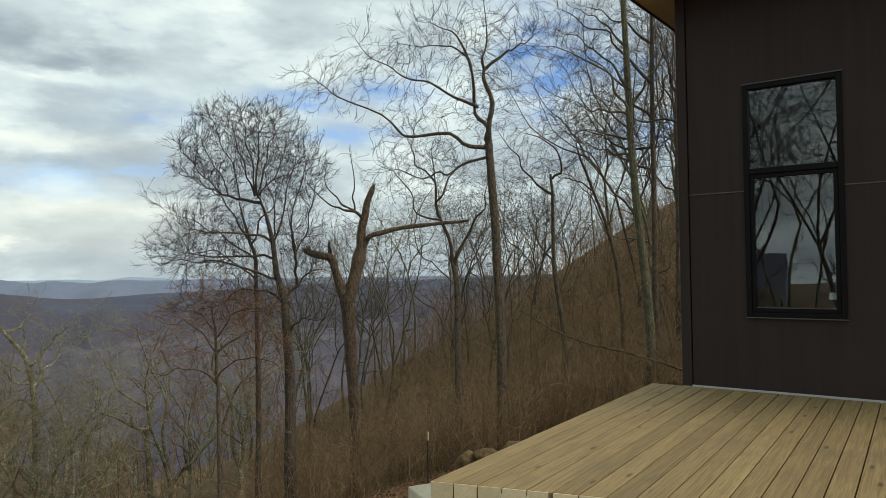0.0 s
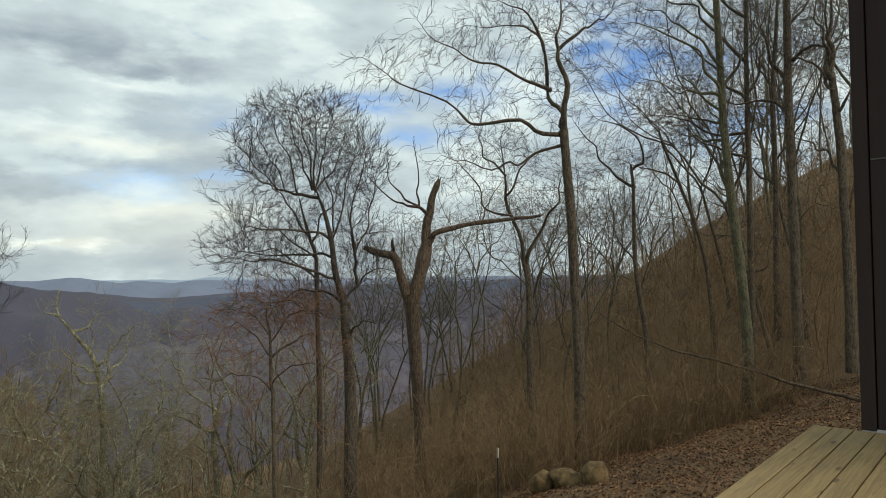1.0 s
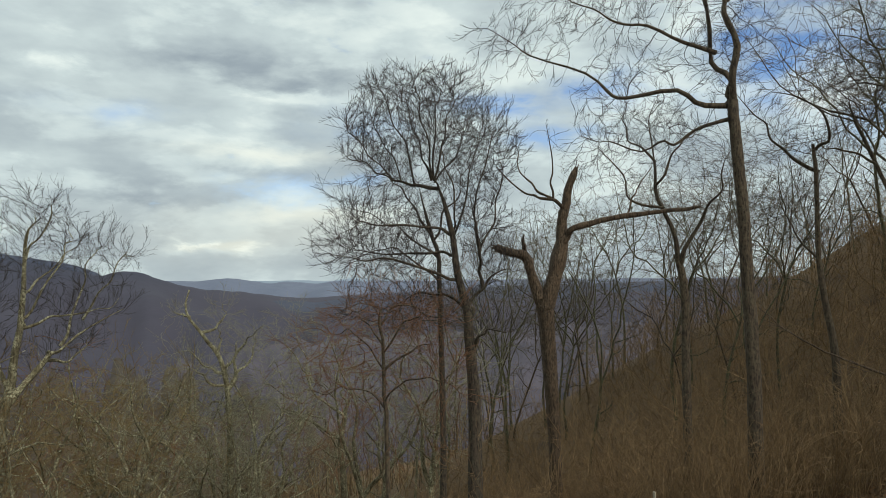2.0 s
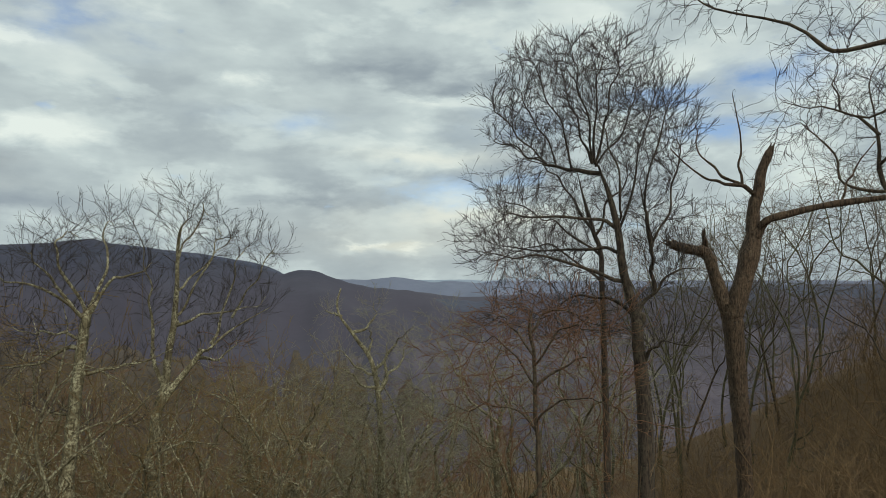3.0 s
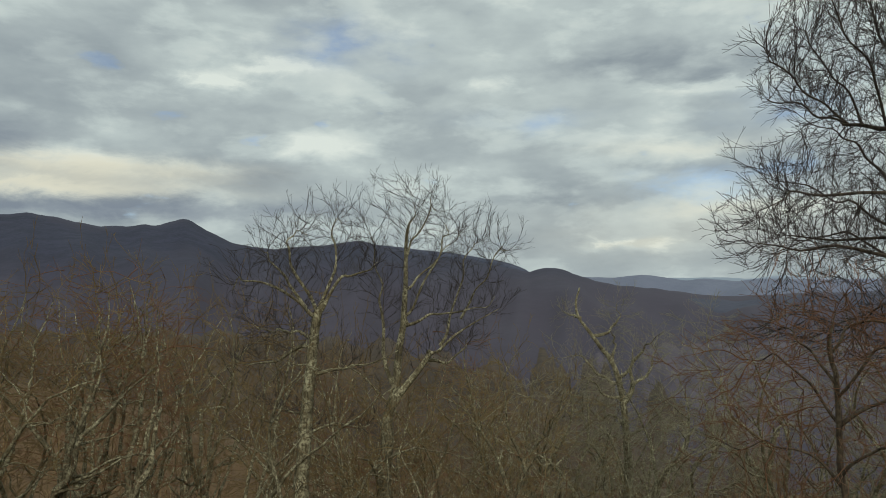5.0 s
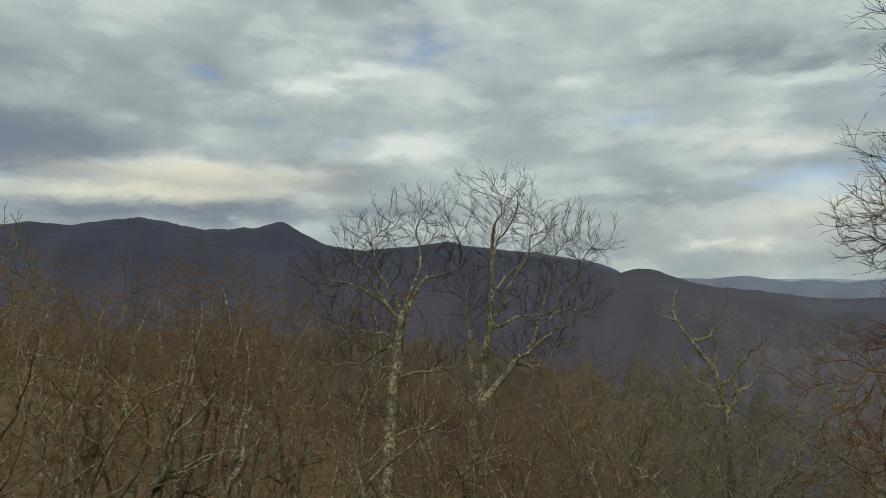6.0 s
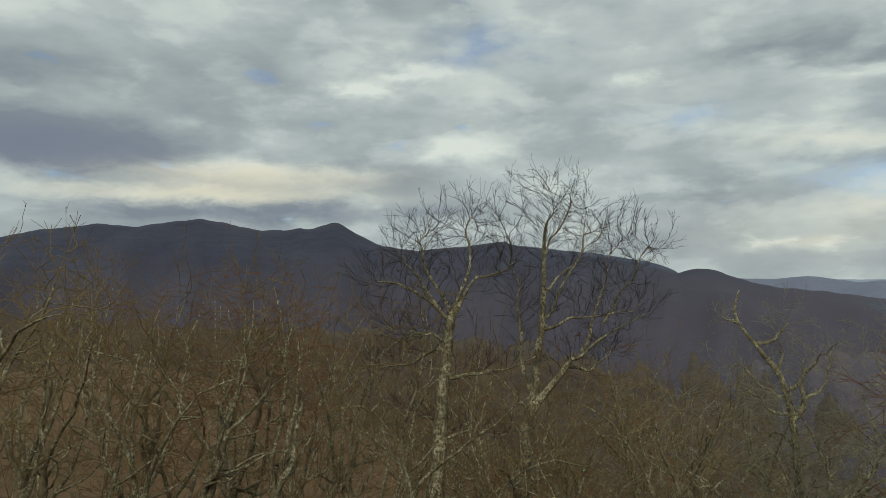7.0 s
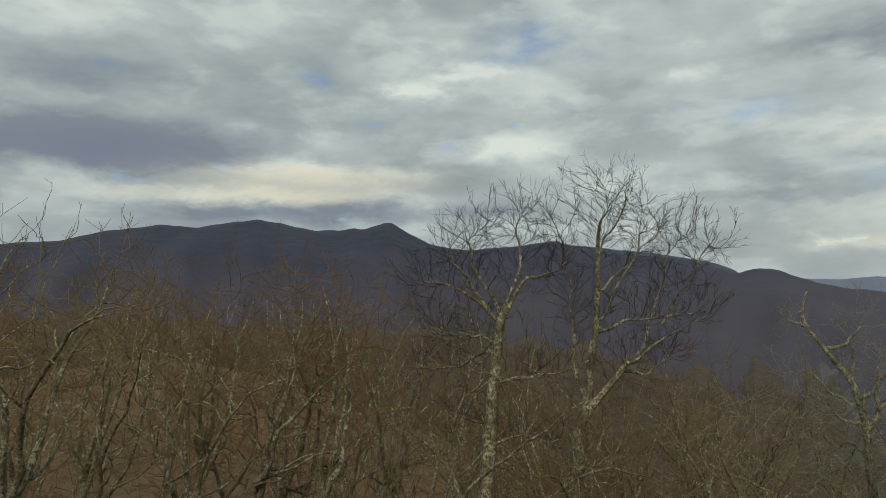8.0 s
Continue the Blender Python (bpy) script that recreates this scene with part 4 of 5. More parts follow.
hero_tree("half-dead bare tree with a hooked broken top", (-34.0, 7.0), 163.1, 17,
          [(1.44, -7.45), (1.40, -5.79), (1.29, -4.21), (1.12, -3.13), (0.83, -2.39), (0.34, -1.75), (-0.04, -1.23), (-0.45, -0.67), (-0.59, -0.11), (-0.42, 0.61)], (0.19, 0.035),
          [(0.15, 0.03, 0.5, [(1.29, -4.17), (1.68, -3.41), (1.66, -2.64), (1.83, -1.90)]),
           (0.09, 0.03, -0.6, [(1.12, -3.13), (1.82, -2.21), (2.20, -1.67), (2.87, -1.13)]),
           (0.08, 0.03, 0.4, [(-0.45, -0.67), (-0.87, -0.49), (-1.27, -0.43)]),
           (0.08, 0.03, 0.5, [(0.12, -1.39), (0.74, -1.20), (1.14, -0.66), (1.02, -0.02)]),
           (0.08, 0.03, -0.5, [(1.29, -4.02), (0.46, -3.77), (-0.12, -3.17), (-0.91, -3.00)]),
           (0.07, 0.03, 0.4, [(0.83, -2.39), (0.98, -1.62), (0.74, -1.20)]),
           (0.08, 0.03, 0.8, [(1.68, -3.41), (2.26, -3.02), (2.64, -2.17), (2.75, -1.54)]),
           (0.08, 0.03, 0.8, [(1.38, -5.38), (0.82, -4.80), (0.24, -4.96), (-0.54, -4.28)]),
           (0.08, 0.03, 0.6, [(1.19, -3.40), (0.28, -3.14), (-0.30, -2.43), (-1.21, -2.36)]),
           (0.07, 0.03, 0.9, [(1.37, -5.58), (1.93, -5.32), (2.67, -4.83), (3.05, -4.19)])],
          CROOKED, BARK_MOSSY, TWIG_LICHEN, top=False)

hero_tree("bare tree with long crooked limbs pale with lichen", (-38.0, 15.6), 149.8, 27,
          [(1.37, -13.26), (1.27, -10.81), (1.13, -8.53), (1.32, -7.51), (1.45, -6.71)], (0.24, 0.13),
          [(0.12, 0.03, 0.6, [(1.13, -8.50), (-0.70, -7.55), (-1.69, -7.04), (-3.43, -5.97)]),
           (0.08, 0.03, -0.6, [(0.36, -7.90), (-0.02, -7.31), (-1.91, -6.68), (-2.90, -6.19)]),
           (0.11, 0.03, 0.5, [(1.36, -7.20), (-0.21, -5.98), (-1.09, -3.54), (-1.41, -0.57)]),
           (0.07, 0.03, -0.7, [(-0.59, -5.09), (-1.24, -4.01), (-2.11, -2.66), (-2.59, -2.19)]),
           (0.07, 0.03, 0.7, [(1.45, -6.78), (1.94, -6.16), (2.60, -6.39), (3.44, -6.11)]),
           (0.08, 0.03, -0.5, [(1.45, -6.78), (1.19, -5.57), (0.80, -4.14), (0.64, -2.39)]),
           (0.07, 0.03, 0.6, [(1.23, -9.77), (0.34, -9.48), (-0.61, -8.69), (-1.53, -8.48)]),
           (0.07, 0.03, -0.6, [(1.27, -10.47), (2.11, -9.52), (2.77, -8.89), (3.61, -8.80)])],
          CROOKED, BARK_MOSSY, TWIG_LICHEN, top=False)

hero_tree("tall straight bare tree with mossy upper trunk", (-7.4, 19.2), 108.4, 18,
          [(0.70, -1.27), (0.53, 1.16), (0.32, 3.21), (0.21, 4.86), (0.10, 6.95), (0.05, 9.04), (-0.03, 11.15), (-0.09, 13.70)], (0.19, 0.11),
          [(0.07, 0.015, -0.8, [(0.13, 7.52), (-0.85, 7.78), (-1.45, 7.70), (-2.45, 8.28)]),
           (0.07, 0.015, 0.8, [(0.10, 8.61), (-0.80, 10.00), (-1.78, 11.00), (-3.01, 11.86)]),
           (0.07, 0.015, -1.2, [(0.11, 7.36), (-0.63, 8.92), (-2.01, 9.96), (-3.25, 10.35)]),
           (0.06, 0.015, 0.6, [(0.14, 6.94), (-1.04, 8.12), (-1.82, 9.07)]),
           (0.06, 0.015, 0.9, [(0.15, 6.63), (-1.06, 6.96), (-2.06, 7.38)]),
           (0.07, 0.015, -0.6, [(0.13, 7.98), (1.10, 9.31), (1.69, 10.87)]),
           (0.07, 0.015, 1.2, [(0.19, 5.90), (-0.88, 6.20), (-1.87, 6.82)]),
           (0.07, 0.015, 0.6, [(0.03, 10.30), (-0.96, 11.73), (-2.16, 12.37)])],
          SPARSE, BARK_GREEN, TWIG, top=False, fuzz=5.0)

hero_tree("small bare tree with crooked forked leaders", (-15.0, 16.9), 124.7, 19,
          [(0.57, -2.44), (0.53, 0.78), (0.34, 1.90)], (0.16, 0.13),
          [(0.09, 0.015, 0.5, [(0.34, 1.76), (-0.33, 4.52), (-0.44, 5.46), (-0.29, 7.45)]),
           (0.09, 0.015, -0.5, [(0.48, 1.59), (1.02, 2.86), (1.73, 4.24), (1.86, 5.16)]),
           (0.06, 0.015, 0.6, [(-0.12, 3.53), (-1.16, 3.84), (-1.84, 5.50), (-2.78, 5.76)]),
           (0.06, 0.015, -0.6, [(-0.29, 4.40), (0.49, 5.67), (1.19, 6.11)]),
           (0.05, 0.015, 0.8, [(-0.37, 5.22), (-1.36, 6.43), (-1.34, 7.61)])],
          CROOKED, BARK, TWIG, top=False)

hero_tree("crooked bare tree with twisting limbs", (-11.8, 20.9), 115.3, 20,
          [(0.57, -1.67), (0.28, 0.71), (0.20, 2.39), (0.18, 4.79), (0.15, 5.76)], (0.15, 0.055),
          [(0.08, 0.02, 0.4, [(0.18, 4.75), (-0.79, 5.45), (-1.48, 6.59), (-2.42, 7.88)]),
           (0.07, 0.02, -0.6, [(0.17, 5.52), (0.62, 6.10), (-0.28, 7.36), (-1.22, 7.67)]),
           (0.06, 0.02, 0.6, [(0.25, 1.43), (-0.61, 2.65), (-1.05, 4.36)])],
          CROOKED, BARK, TWIG, top=False)

hero_tree("leaning bare tree with a crooked stem", (-9.6, 23.0), 110.0, 21,
          [(0.39, -1.72), (0.19, 1.15), (-0.22, 3.10), (-0.87, 5.08), (-1.48, 6.85), (-1.63, 7.73)], (0.13, 0.04),
          [(0.05, 0.015, 0.5, [(-0.27, 3.10), (0.27, 4.77), (0.52, 5.96)]),
           (0.05, 0.015, -0.5, [(-0.87, 5.03), (-2.03, 5.64), (-2.99, 5.71)])],
          CROOKED, BARK, TWIG)


hero_tree("tall slim bare tree with long spreading limbs", (-7.36, 22.03), 106.5, 23,
          [(0.03, -3.73), (0.05, 0.70), (0.08, 5.17), (0.08, 8.55), (0.12, 11.95), (0.11, 15.16)], (0.15, 0.07),
          [(0.08, 0.02, 0.8, [(0.06, 7.65), (-0.99, 9.14), (-2.25, 10.72), (-3.58, 12.00)]),
           (0.08, 0.02, -0.8, [(0.06, 9.46), (-1.26, 11.15), (-2.66, 12.32), (-4.02, 12.92)]),
           (0.07, 0.02, 0.9, [(0.07, 6.63), (-1.36, 6.83), (-2.76, 7.72), (-3.89, 7.72)]),
           (0.07, 0.02, -0.9, [(0.07, 5.62), (-1.17, 6.06), (-2.23, 6.73)]),
           (0.08, 0.02, 0.9, [(0.06, 11.28), (-1.34, 12.68), (-2.86, 13.67)]),
           (0.07, 0.02, 0.5, [(0.07, 8.10), (0.67, 9.60), (1.02, 11.34)])],
          SPARSE, BARK, TWIG, top=False, fuzz=5.0)

hero_tree("tall bare tree with a thick straight trunk", (-5.48, 20.98), 103.5, 24,
          [(0.05, -3.37), (0.01, 0.72), (-0.01, 4.24), (-0.03, 8.00), (-0.02, 11.16), (-0.02, 14.34)], (0.20, 0.11),
          [(0.10, 0.02, 0.6, [(-0.03, 8.00), (-0.84, 10.03), (-1.18, 12.25)]),
           (0.09, 0.02, -0.9, [(-0.00, 8.83), (0.54, 9.17), (0.99, 9.05), (1.87, 9.16)]),
           (0.08, 0.02, 0.9, [(-0.01, 6.95), (-0.71, 7.56), (-1.87, 7.71), (-3.07, 8.41)]),
           (0.07, 0.02, 0.7, [(-0.03, 10.10), (0.68, 11.02), (1.07, 12.19)])],
          SPARSE, BARK, TWIG, top=False, fuzz=5.0)

hero_tree("bare tree that forks high into two leaders", (-3.73, 20.33), 100.2, 25,
          [(0.08, -2.32), (0.03, 1.70), (-0.05, 4.03), (-0.15, 6.57), (-0.28, 7.97)], (0.17, 0.12),
          [(0.11, 0.03, 0.4, [(-0.27, 7.81), (-0.46, 8.79), (-0.57, 9.81), (-0.88, 11.48)]),
           (0.11, 0.03, -0.4, [(-0.27, 7.81), (-0.22, 8.95), (-0.09, 10.11), (0.16, 11.63)]),
           (0.07, 0.02, 0.8, [(-0.21, 7.37), (-0.70, 8.23), (-1.30, 8.90), (-2.01, 9.17)]),
           (0.07, 0.02, -0.6, [(-0.15, 6.57), (0.37, 7.28), (0.73, 8.39)]),
           (0.06, 0.02, 0.6, [(-0.07, 4.42), (-0.69, 5.45), (-1.55, 5.95)])],
          CROOKED, BARK, TWIG, top=False)

hero_tree("slim bare tree standing close behind others", (-7.39, 25.65), 104.8, 26,
          [(0.03, -3.28), (0.07, 1.85), (0.08, 5.55), (0.08, 9.28), (0.28, 12.00), (0.50, 15.47)], (0.16, 0.06),
          [(0.06, 0.02, 0.6, [(0.09, 8.78), (-0.47, 10.61), (-0.77, 12.69)]),
           (0.06, 0.02, -0.6, [(0.08, 5.80), (1.22, 7.42), (1.67, 8.59)]),
           (0.06, 0.02, 0.6, [(0.08, 4.81), (-1.04, 5.89), (-2.21, 5.98)])],
          SPARSE, BARK, TWIG)


# ---------------------------------------------------------------- the wood on the slope
def wood_tree(seed, height, bark, twig, label, habit, leaders=3, lean=0.05, low_limbs=1.3, fork_low=0.30, spread=(0.15, 0.6), rise=0.08, girth=0.0125):
    """A bare tree of the wood; habit: points that draw its twigs, step, tip radius, end twigs."""
    rng = np.random.default_rng(seed)
    root = new("tree")
    fork = height * rng.uniform(fork_low, fork_low + 0.15)
    stem = grow(rng, np.zeros((1, 3)), np.array([[rng.normal(0, lean), rng.normal(0, lean), 1.0]]), np.array([fork]), 14, 0.09, 0.05)
    r0 = height * girth
    stem_r = taper(np.array([r0]), np.array([r0 * 0.70]), 14) * (1 + 0.4 * np.exp(-np.linspace(0, 1, 14) * 9))
    stem[:, 0, 2] -= 0.5
    way = np.stack([np.array([math.cos(a) * w, math.sin(a) * w, 1.0]) for a, w in zip(rng.uniform(0, 6) + np.arange(leaders) * 2 * math.pi / leaders, rng.uniform(spread[0], spread[1], leaders))])
    arms = grow(rng, np.repeat(stem[:, -1], leaders, axis=0), way, (height - fork) * rng.uniform(0.70, 1.0, leaders) * (1 + 0.25 * spread[1]), 14, 0.20, rise)
    arms_r = taper(np.full(leaders, r0 * 0.58), np.full(leaders, 0.012), 14)
    low, low_r = spawn(rng, stem, stem_r, low_limbs, 0.4, 1.0, 64, 0.60, 12, 0.30, 0.06, 0.46, 0.15, 0.014)
    side, side_r = spawn(rng, arms, arms_r, 0.85, 0.05, 0.8, 56, 0.44, 10, 0.28, 0.06, 0.6, 0.18, 0.012)
    points, step, tip, twigs = habit
    seeds, ways, cap, cloud = [], [], [], []
    total = sum(len(p) * np.linalg.norm(np.diff(p[:1], axis=1), axis=2).sum() for p in (arms, low, side))
    for group, rad in ((arms, arms_r), (low, low_r), (side, side_r)):
        for p, rr in zip(group, rad):
            long = np.linalg.norm(np.diff(p, axis=0), axis=1).sum()
            seeds.append(p[3:])
            ways.append(np.gradient(p, axis=0)[3:])
            cap.append(np.maximum(rr[3:] * 0.6, 0.008))
            m = max(4, int(points * long / total))
            at = rng.uniform(0.2, 1.0, m) ** 0.8 * (len(p) - 1)
            size = (0.35 + 0.13 * long) * (0.6 + 0.5 * at / len(p))
            cloud.append(p[at.astype(int)] + rng.normal(0, 1, (m, 3)) * size[:, None] * np.array([0.8, 0.8, 0.65]) + np.array([0, 0, 0.25]) * size[:, None])
    seeds, cap = np.concatenate(seeds), np.concatenate(cap)
    every, parent, heading = colonise(rng, seeds, np.concatenate(ways), np.concatenate(cloud), step, 2.8, step * 1.2, 0.4, 0.06)
    cap = np.concatenate([cap, np.full(len(every) - len(seeds), 0.05)])
    twig_mesh = joined(branches(rng, every, parent, heading, tip, 2.0, cap, twigs, 0.55, 2.6, 2))
    whole = height / max(arms[:, :, 2].max(), np.quantile(every[:, 2], 0.99))
    v, f = joined([tubes(stem, stem_r, 8), tubes(arms, arms_r, 6), tubes(low, low_r, 5), tubes(side, side_r, 5)])
    mesh_object("trunk", v * whole, f, bark, root, smooth=True)
    mesh_object("crown", twig_mesh[0] * whole, twig_mesh[1], twig, root)
    return tagged(root, label, "tree", "bare trees of the hillside wood")


RICH = (1400, 0.22, 0.0072, 0.40)
WOOD = (520, 0.29, 0.0082, 0.30)
HILL = (760, 0.27, 0.0075, 0.45)
DENSE = (1100, 0.25, 0.0100, 0.35)
PALE_KINDS = [wood_tree(31, 12, BARK_MOSSY, TWIG_RED, "bare hillside tree with reddish twigs", WOOD, 3, 0.10, 1.0, 0.30, (0.25, 0.72), 0.06),
              wood_tree(32, 12, BARK_MOSSY, TWIG_PALE, "bare tree with pale mossy bark", WOOD, 2, 0.12, 1.3, 0.30, (0.25, 0.72), 0.06),
              wood_tree(34, 12, BARK_MOSSY, TWIG_MID, "bare crooked tree with lichen on its bark", WOOD, 2, 0.12, 1.0, 0.26, (0.25, 0.72), 0.06),
              wood_tree(35, 12, BARK_MOSSY, TWIG_MID, "slim bare tree with mossy trunk", WOOD, 2, 0.08, 1.3, 0.30, (0.25, 0.72), 0.06),
              wood_tree(39, 12, BARK_MOSSY, TWIG_PALE, "bare spreading tree with pale crooked limbs", WOOD, 3, 0.12, 0.7, 0.28, (0.25, 0.72), 0.06)]
NEAR_KINDS = [wood_tree(51, 12, BARK_MOSSY, TWIG_RED, "bare tree with a round reddish crown and pale patched limbs", RICH, 3, 0.08, 1.2, 0.32, (0.15, 0.55), 0.11, 0.0150),
              wood_tree(52, 12, BARK_MOSSY, TWIG_PALE, "bare tree with a full crown of olive twigs", RICH, 4, 0.06, 0.7, 0.36, (0.15, 0.55), 0.11, 0.0150),
              wood_tree(53, 12, BARK_MOSSY, TWIG_MID, "bare crooked tree with a full twiggy crown", RICH, 3, 0.08, 1.4, 0.28, (0.15, 0.55), 0.11, 0.0150)]
LICHEN_KIND = wood_tree(54, 12, BARK_MOSSY, TWIG_LICHEN, "bare tree grey-green with lichen down to its twigs", RICH, 3, 0.10, 1.4, 0.28, (0.25, 0.72), 0.06, 0.0140)
DARK_KINDS = [wood_tree(36, 12, BARK_GREEN, TWIG_BROWN, "bare grey-brown hillside tree", HILL, 3, 0.08, 0.8, 0.32, (0.22, 0.75), 0.08, 0.0068),
              wood_tree(37, 12, BARK, TWIG_BROWN, "bare grey tree with crooked limbs", HILL, 2, 0.14, 1.0, 0.30, (0.22, 0.75), 0.08, 0.0068),
              wood_tree(38, 12, BARK_GREEN, TWIG_BROWN, "bare brown tree on the wooded hill", HILL, 3, 0.06, 0.8, 0.34, (0.22, 0.75), 0.08, 0.0068)]

MIRRORED = wood_tree(61, 13, BARK_DARK, TWIG, "bare dark tree forking low behind the yard", DENSE, 3, 0.12, 0.9, 0.26, (0.2, 0.7), 0.06, 0.0085)


def plant_wood():
    """Trees over the slope; how tall they stand against the sky goes by their bearing from the house."""
    rng = np.random.default_rng(77)
    lines = np.array([(80, 24, 34), (100, 20, 30), (107, 9, 22), (112, 6, 13), (122, 4, 11), (132, 2, 8), (140, -1, 4), (147, -8, -3), (160, -10, -4), (170, -9, -4),
                      (184, -6, -1), (196, -6, -0.8), (206, -5, 0.8), (216, -4, 1.8), (228, -3, 3.0), (245, -3, 4)])
    used = []
    waiting = list(PALE_KINDS + DARK_KINDS + NEAR_KINDS + [MIRRORED, LICHEN_KIND])

    def put(kind, x, y, foot, wide, tall):
        m = Matrix.LocRotScale((x, y, foot), Euler((rng.normal(0, 0.04), rng.normal(0, 0.04), rng.uniform(0, 6.28))), None)
        if kind in waiting:
            waiting.remove(kind)
            tree = kind
            tree.matrix_basis = m
        else:
            tree = copy_thing(kind, m)
        tree.scale = (wide, wide, tall)

    def sow(count, b0, b1, r0, r1, bias, kinds):
        made = 0
        for _ in range(count * 30):
            if made == count:
                break
            b = rng.uniform(b0, b1)
            r = r0 + (r1 - r0) * rng.uniform(0, 1) ** bias
            x, y = -4 + r * math.cos(radians(b)), -1.5 + r * math.sin(radians(b))
            if any((x - p) ** 2 + (y - q) ** 2 < 3 + r * 0.04 for p, q in used) or (x > float(yard_edge(y)) - 0.5 and y < 21):
                continue
            lo, hi = np.interp(b, lines[:, 0], lines[:, 1]), np.interp(b, lines[:, 0], lines[:, 2])
            foot = float(ground_z(x, y))
            tall = min(1.3 + r * math.tan(radians(rng.uniform(lo, hi))) - foot, 24.0)
            if tall < 3.0:
                continue
            used.append((x, y))
            s = tall / 12.0
            put(kinds[int(rng.integers(0, len(kinds)))], x, y, foot, max(0.5, min(1.2, s * rng.uniform(0.75, 1.05))), s)
            made += 1

    # trees that stand out against the mountains: bearing, height of the top in degrees, distance
    for b, e, near in ((219.9, 5.9, 17), (218.5, 2.9, 22), (216.7, 3.8, 19), (214.9, 3.4, 24), (212.7, 2.2, 18), (211, 1.5, 27), (208.9, -0.4, 20), (204.7, 1.8, 23), (203, 0.9, 18),
                    (199.8, 2.3, 21), (198, 1.8, 26), (195.7, 2.3, 19), (194.3, 0.4, 24), (191, -1.5, 17), (182, -4.5, 25), (178, -6, 19), (174.7, -5.2, 22), (172, -3.4, 27), (169.4, -5.1, 18), (166.9, -5.9, 24),
                    (158.5, -5.5, 22), (151.8, -2.2, 27), (144, -3.0, 24), (163, -7.5, 26), (156, -6.5, 31), (148.5, -6.0, 33), (161, -9.5, 19)):
        r = near * 1.25
        x, y = -4 + r * math.cos(radians(b)), -1.5 + r * math.sin(radians(b))
        foot = float(ground_z(x, y))
        s = (1.2 + r * math.tan(radians(e)) - foot) / 12.6
        used.append((x, y))
        put(NEAR_KINDS[len(used) % 3] if b > 167 else LICHEN_KIND, x, y, foot, max(0.65, min(1.15, s * rng.uniform(0.85, 1.1))), s)
    sow(62, 82, 122, 24, 75, 1.2, DARK_KINDS)
    sow(22, 122, 142, 28, 70, 1.0, DARK_KINDS)
    sow(26, 163, 240, 15, 50, 1.2, PALE_KINDS)
    sow(14, 165, 240, 45, 110, 1.0, PALE_KINDS)
    lines = np.array([(138, -17, -8), (150, -17, -8), (165, -15, -7), (176, -13, -7), (184, -11, -6), (200, -10, -4)])
    sow(26, 158, 186, 16, 42, 1.0, PALE_KINDS)
    sow(16, 138, 172, 40, 90, 1.0, PALE_KINDS)
    # the wood behind the house, which the window glass mirrors
    for kind, x, y, s in ((MIRRORED, -2.4, -19.0, 1.0), (MIRRORED, -0.2, -25.5, 1.15), (MIRRORED, -4.4, -27.0, 1.2), (MIRRORED, -6.5, -33.0, 1.3)):
        put(kind, x, y, float(ground_z(x, y)), s, s)
    for k in range(6):
        x, y = -7.5 + 8.5 * (k * 0.618 % 1.0), -30 - 22 * (k * 0.382 % 1.0)
        s = 1.15 + 0.5 * (k * 0.29 % 1.0)
        put((DARK_KINDS + NEAR_KINDS[:1])[k % 4], x, y, float(ground_z(x, y)), s, s)


plant_wood()


def thicket(name, label, rng, x, y, r, tall, mat, stem, lean, bend, bushy):
    """Thin crooked stems with side twigs, too many to count, at the places x, y."""
    n = len(x)
    base = np.stack([x, y, ground_z(x, y) - 0.1], axis=1)
    way = np.stack([rng.normal(0, lean, n), rng.normal(0, lean, n), np.ones(n)], axis=1)
    size = tall[0] + (tall[1] - tall[0]) * rng.uniform(0, 1, n) ** 1.6
    stems = grow(rng, base, way, size, 8, bend, 0.09)
    thick = stem * (0.7 + r / 60) * rng.uniform(0.5, 1.6, n)
    stems_r = taper(thick + size * 0.002, thick * 0.6, 8)
    side, side_r = spawn(rng, stems, stems_r, bushy, 0.15, 1.0, 46, 0.28, 4, 0.26, 0.06, 0.75, 0.7, stem * 0.6)
    more, more_r = spawn(rng, side, side_r, 2.0, 0.2, 1.0, 42, 0.34, 2, 0.14, 0.03, 0.8, 0.8, stem * 0.6)
    v, f = joined([tubes(stems, stems_r, 3), tubes(side, side_r, 3), tubes(more, more_r, 3)])
    tagged(mesh_object(name, v, f, mat), label, "undergrowth", kind="stuff")


def brush(name, label, seed, count, area, tall, mat, stem=0.009, lean=0.22, bend=0.14, bushy=0.9, yard=False):
    """A thicket over an area of bearings and distances from the house."""
    rng = np.random.default_rng(seed)
    b0, b1, near, far, bias = area
    b = np.radians(rng.uniform(b0, b1, count))
    r = near + (far - near) * rng.uniform(0, 1, count) ** bias
    x, y = -4 + r * np.cos(b), -1.5 + r * np.sin(b)
    keep = ~((x > yard_edge(y) + 0.3) & (y < 20.5)) | yard
    thicket(name, label, rng, x[keep], y[keep], r[keep], tall, mat, stem, lean, bend, bushy)


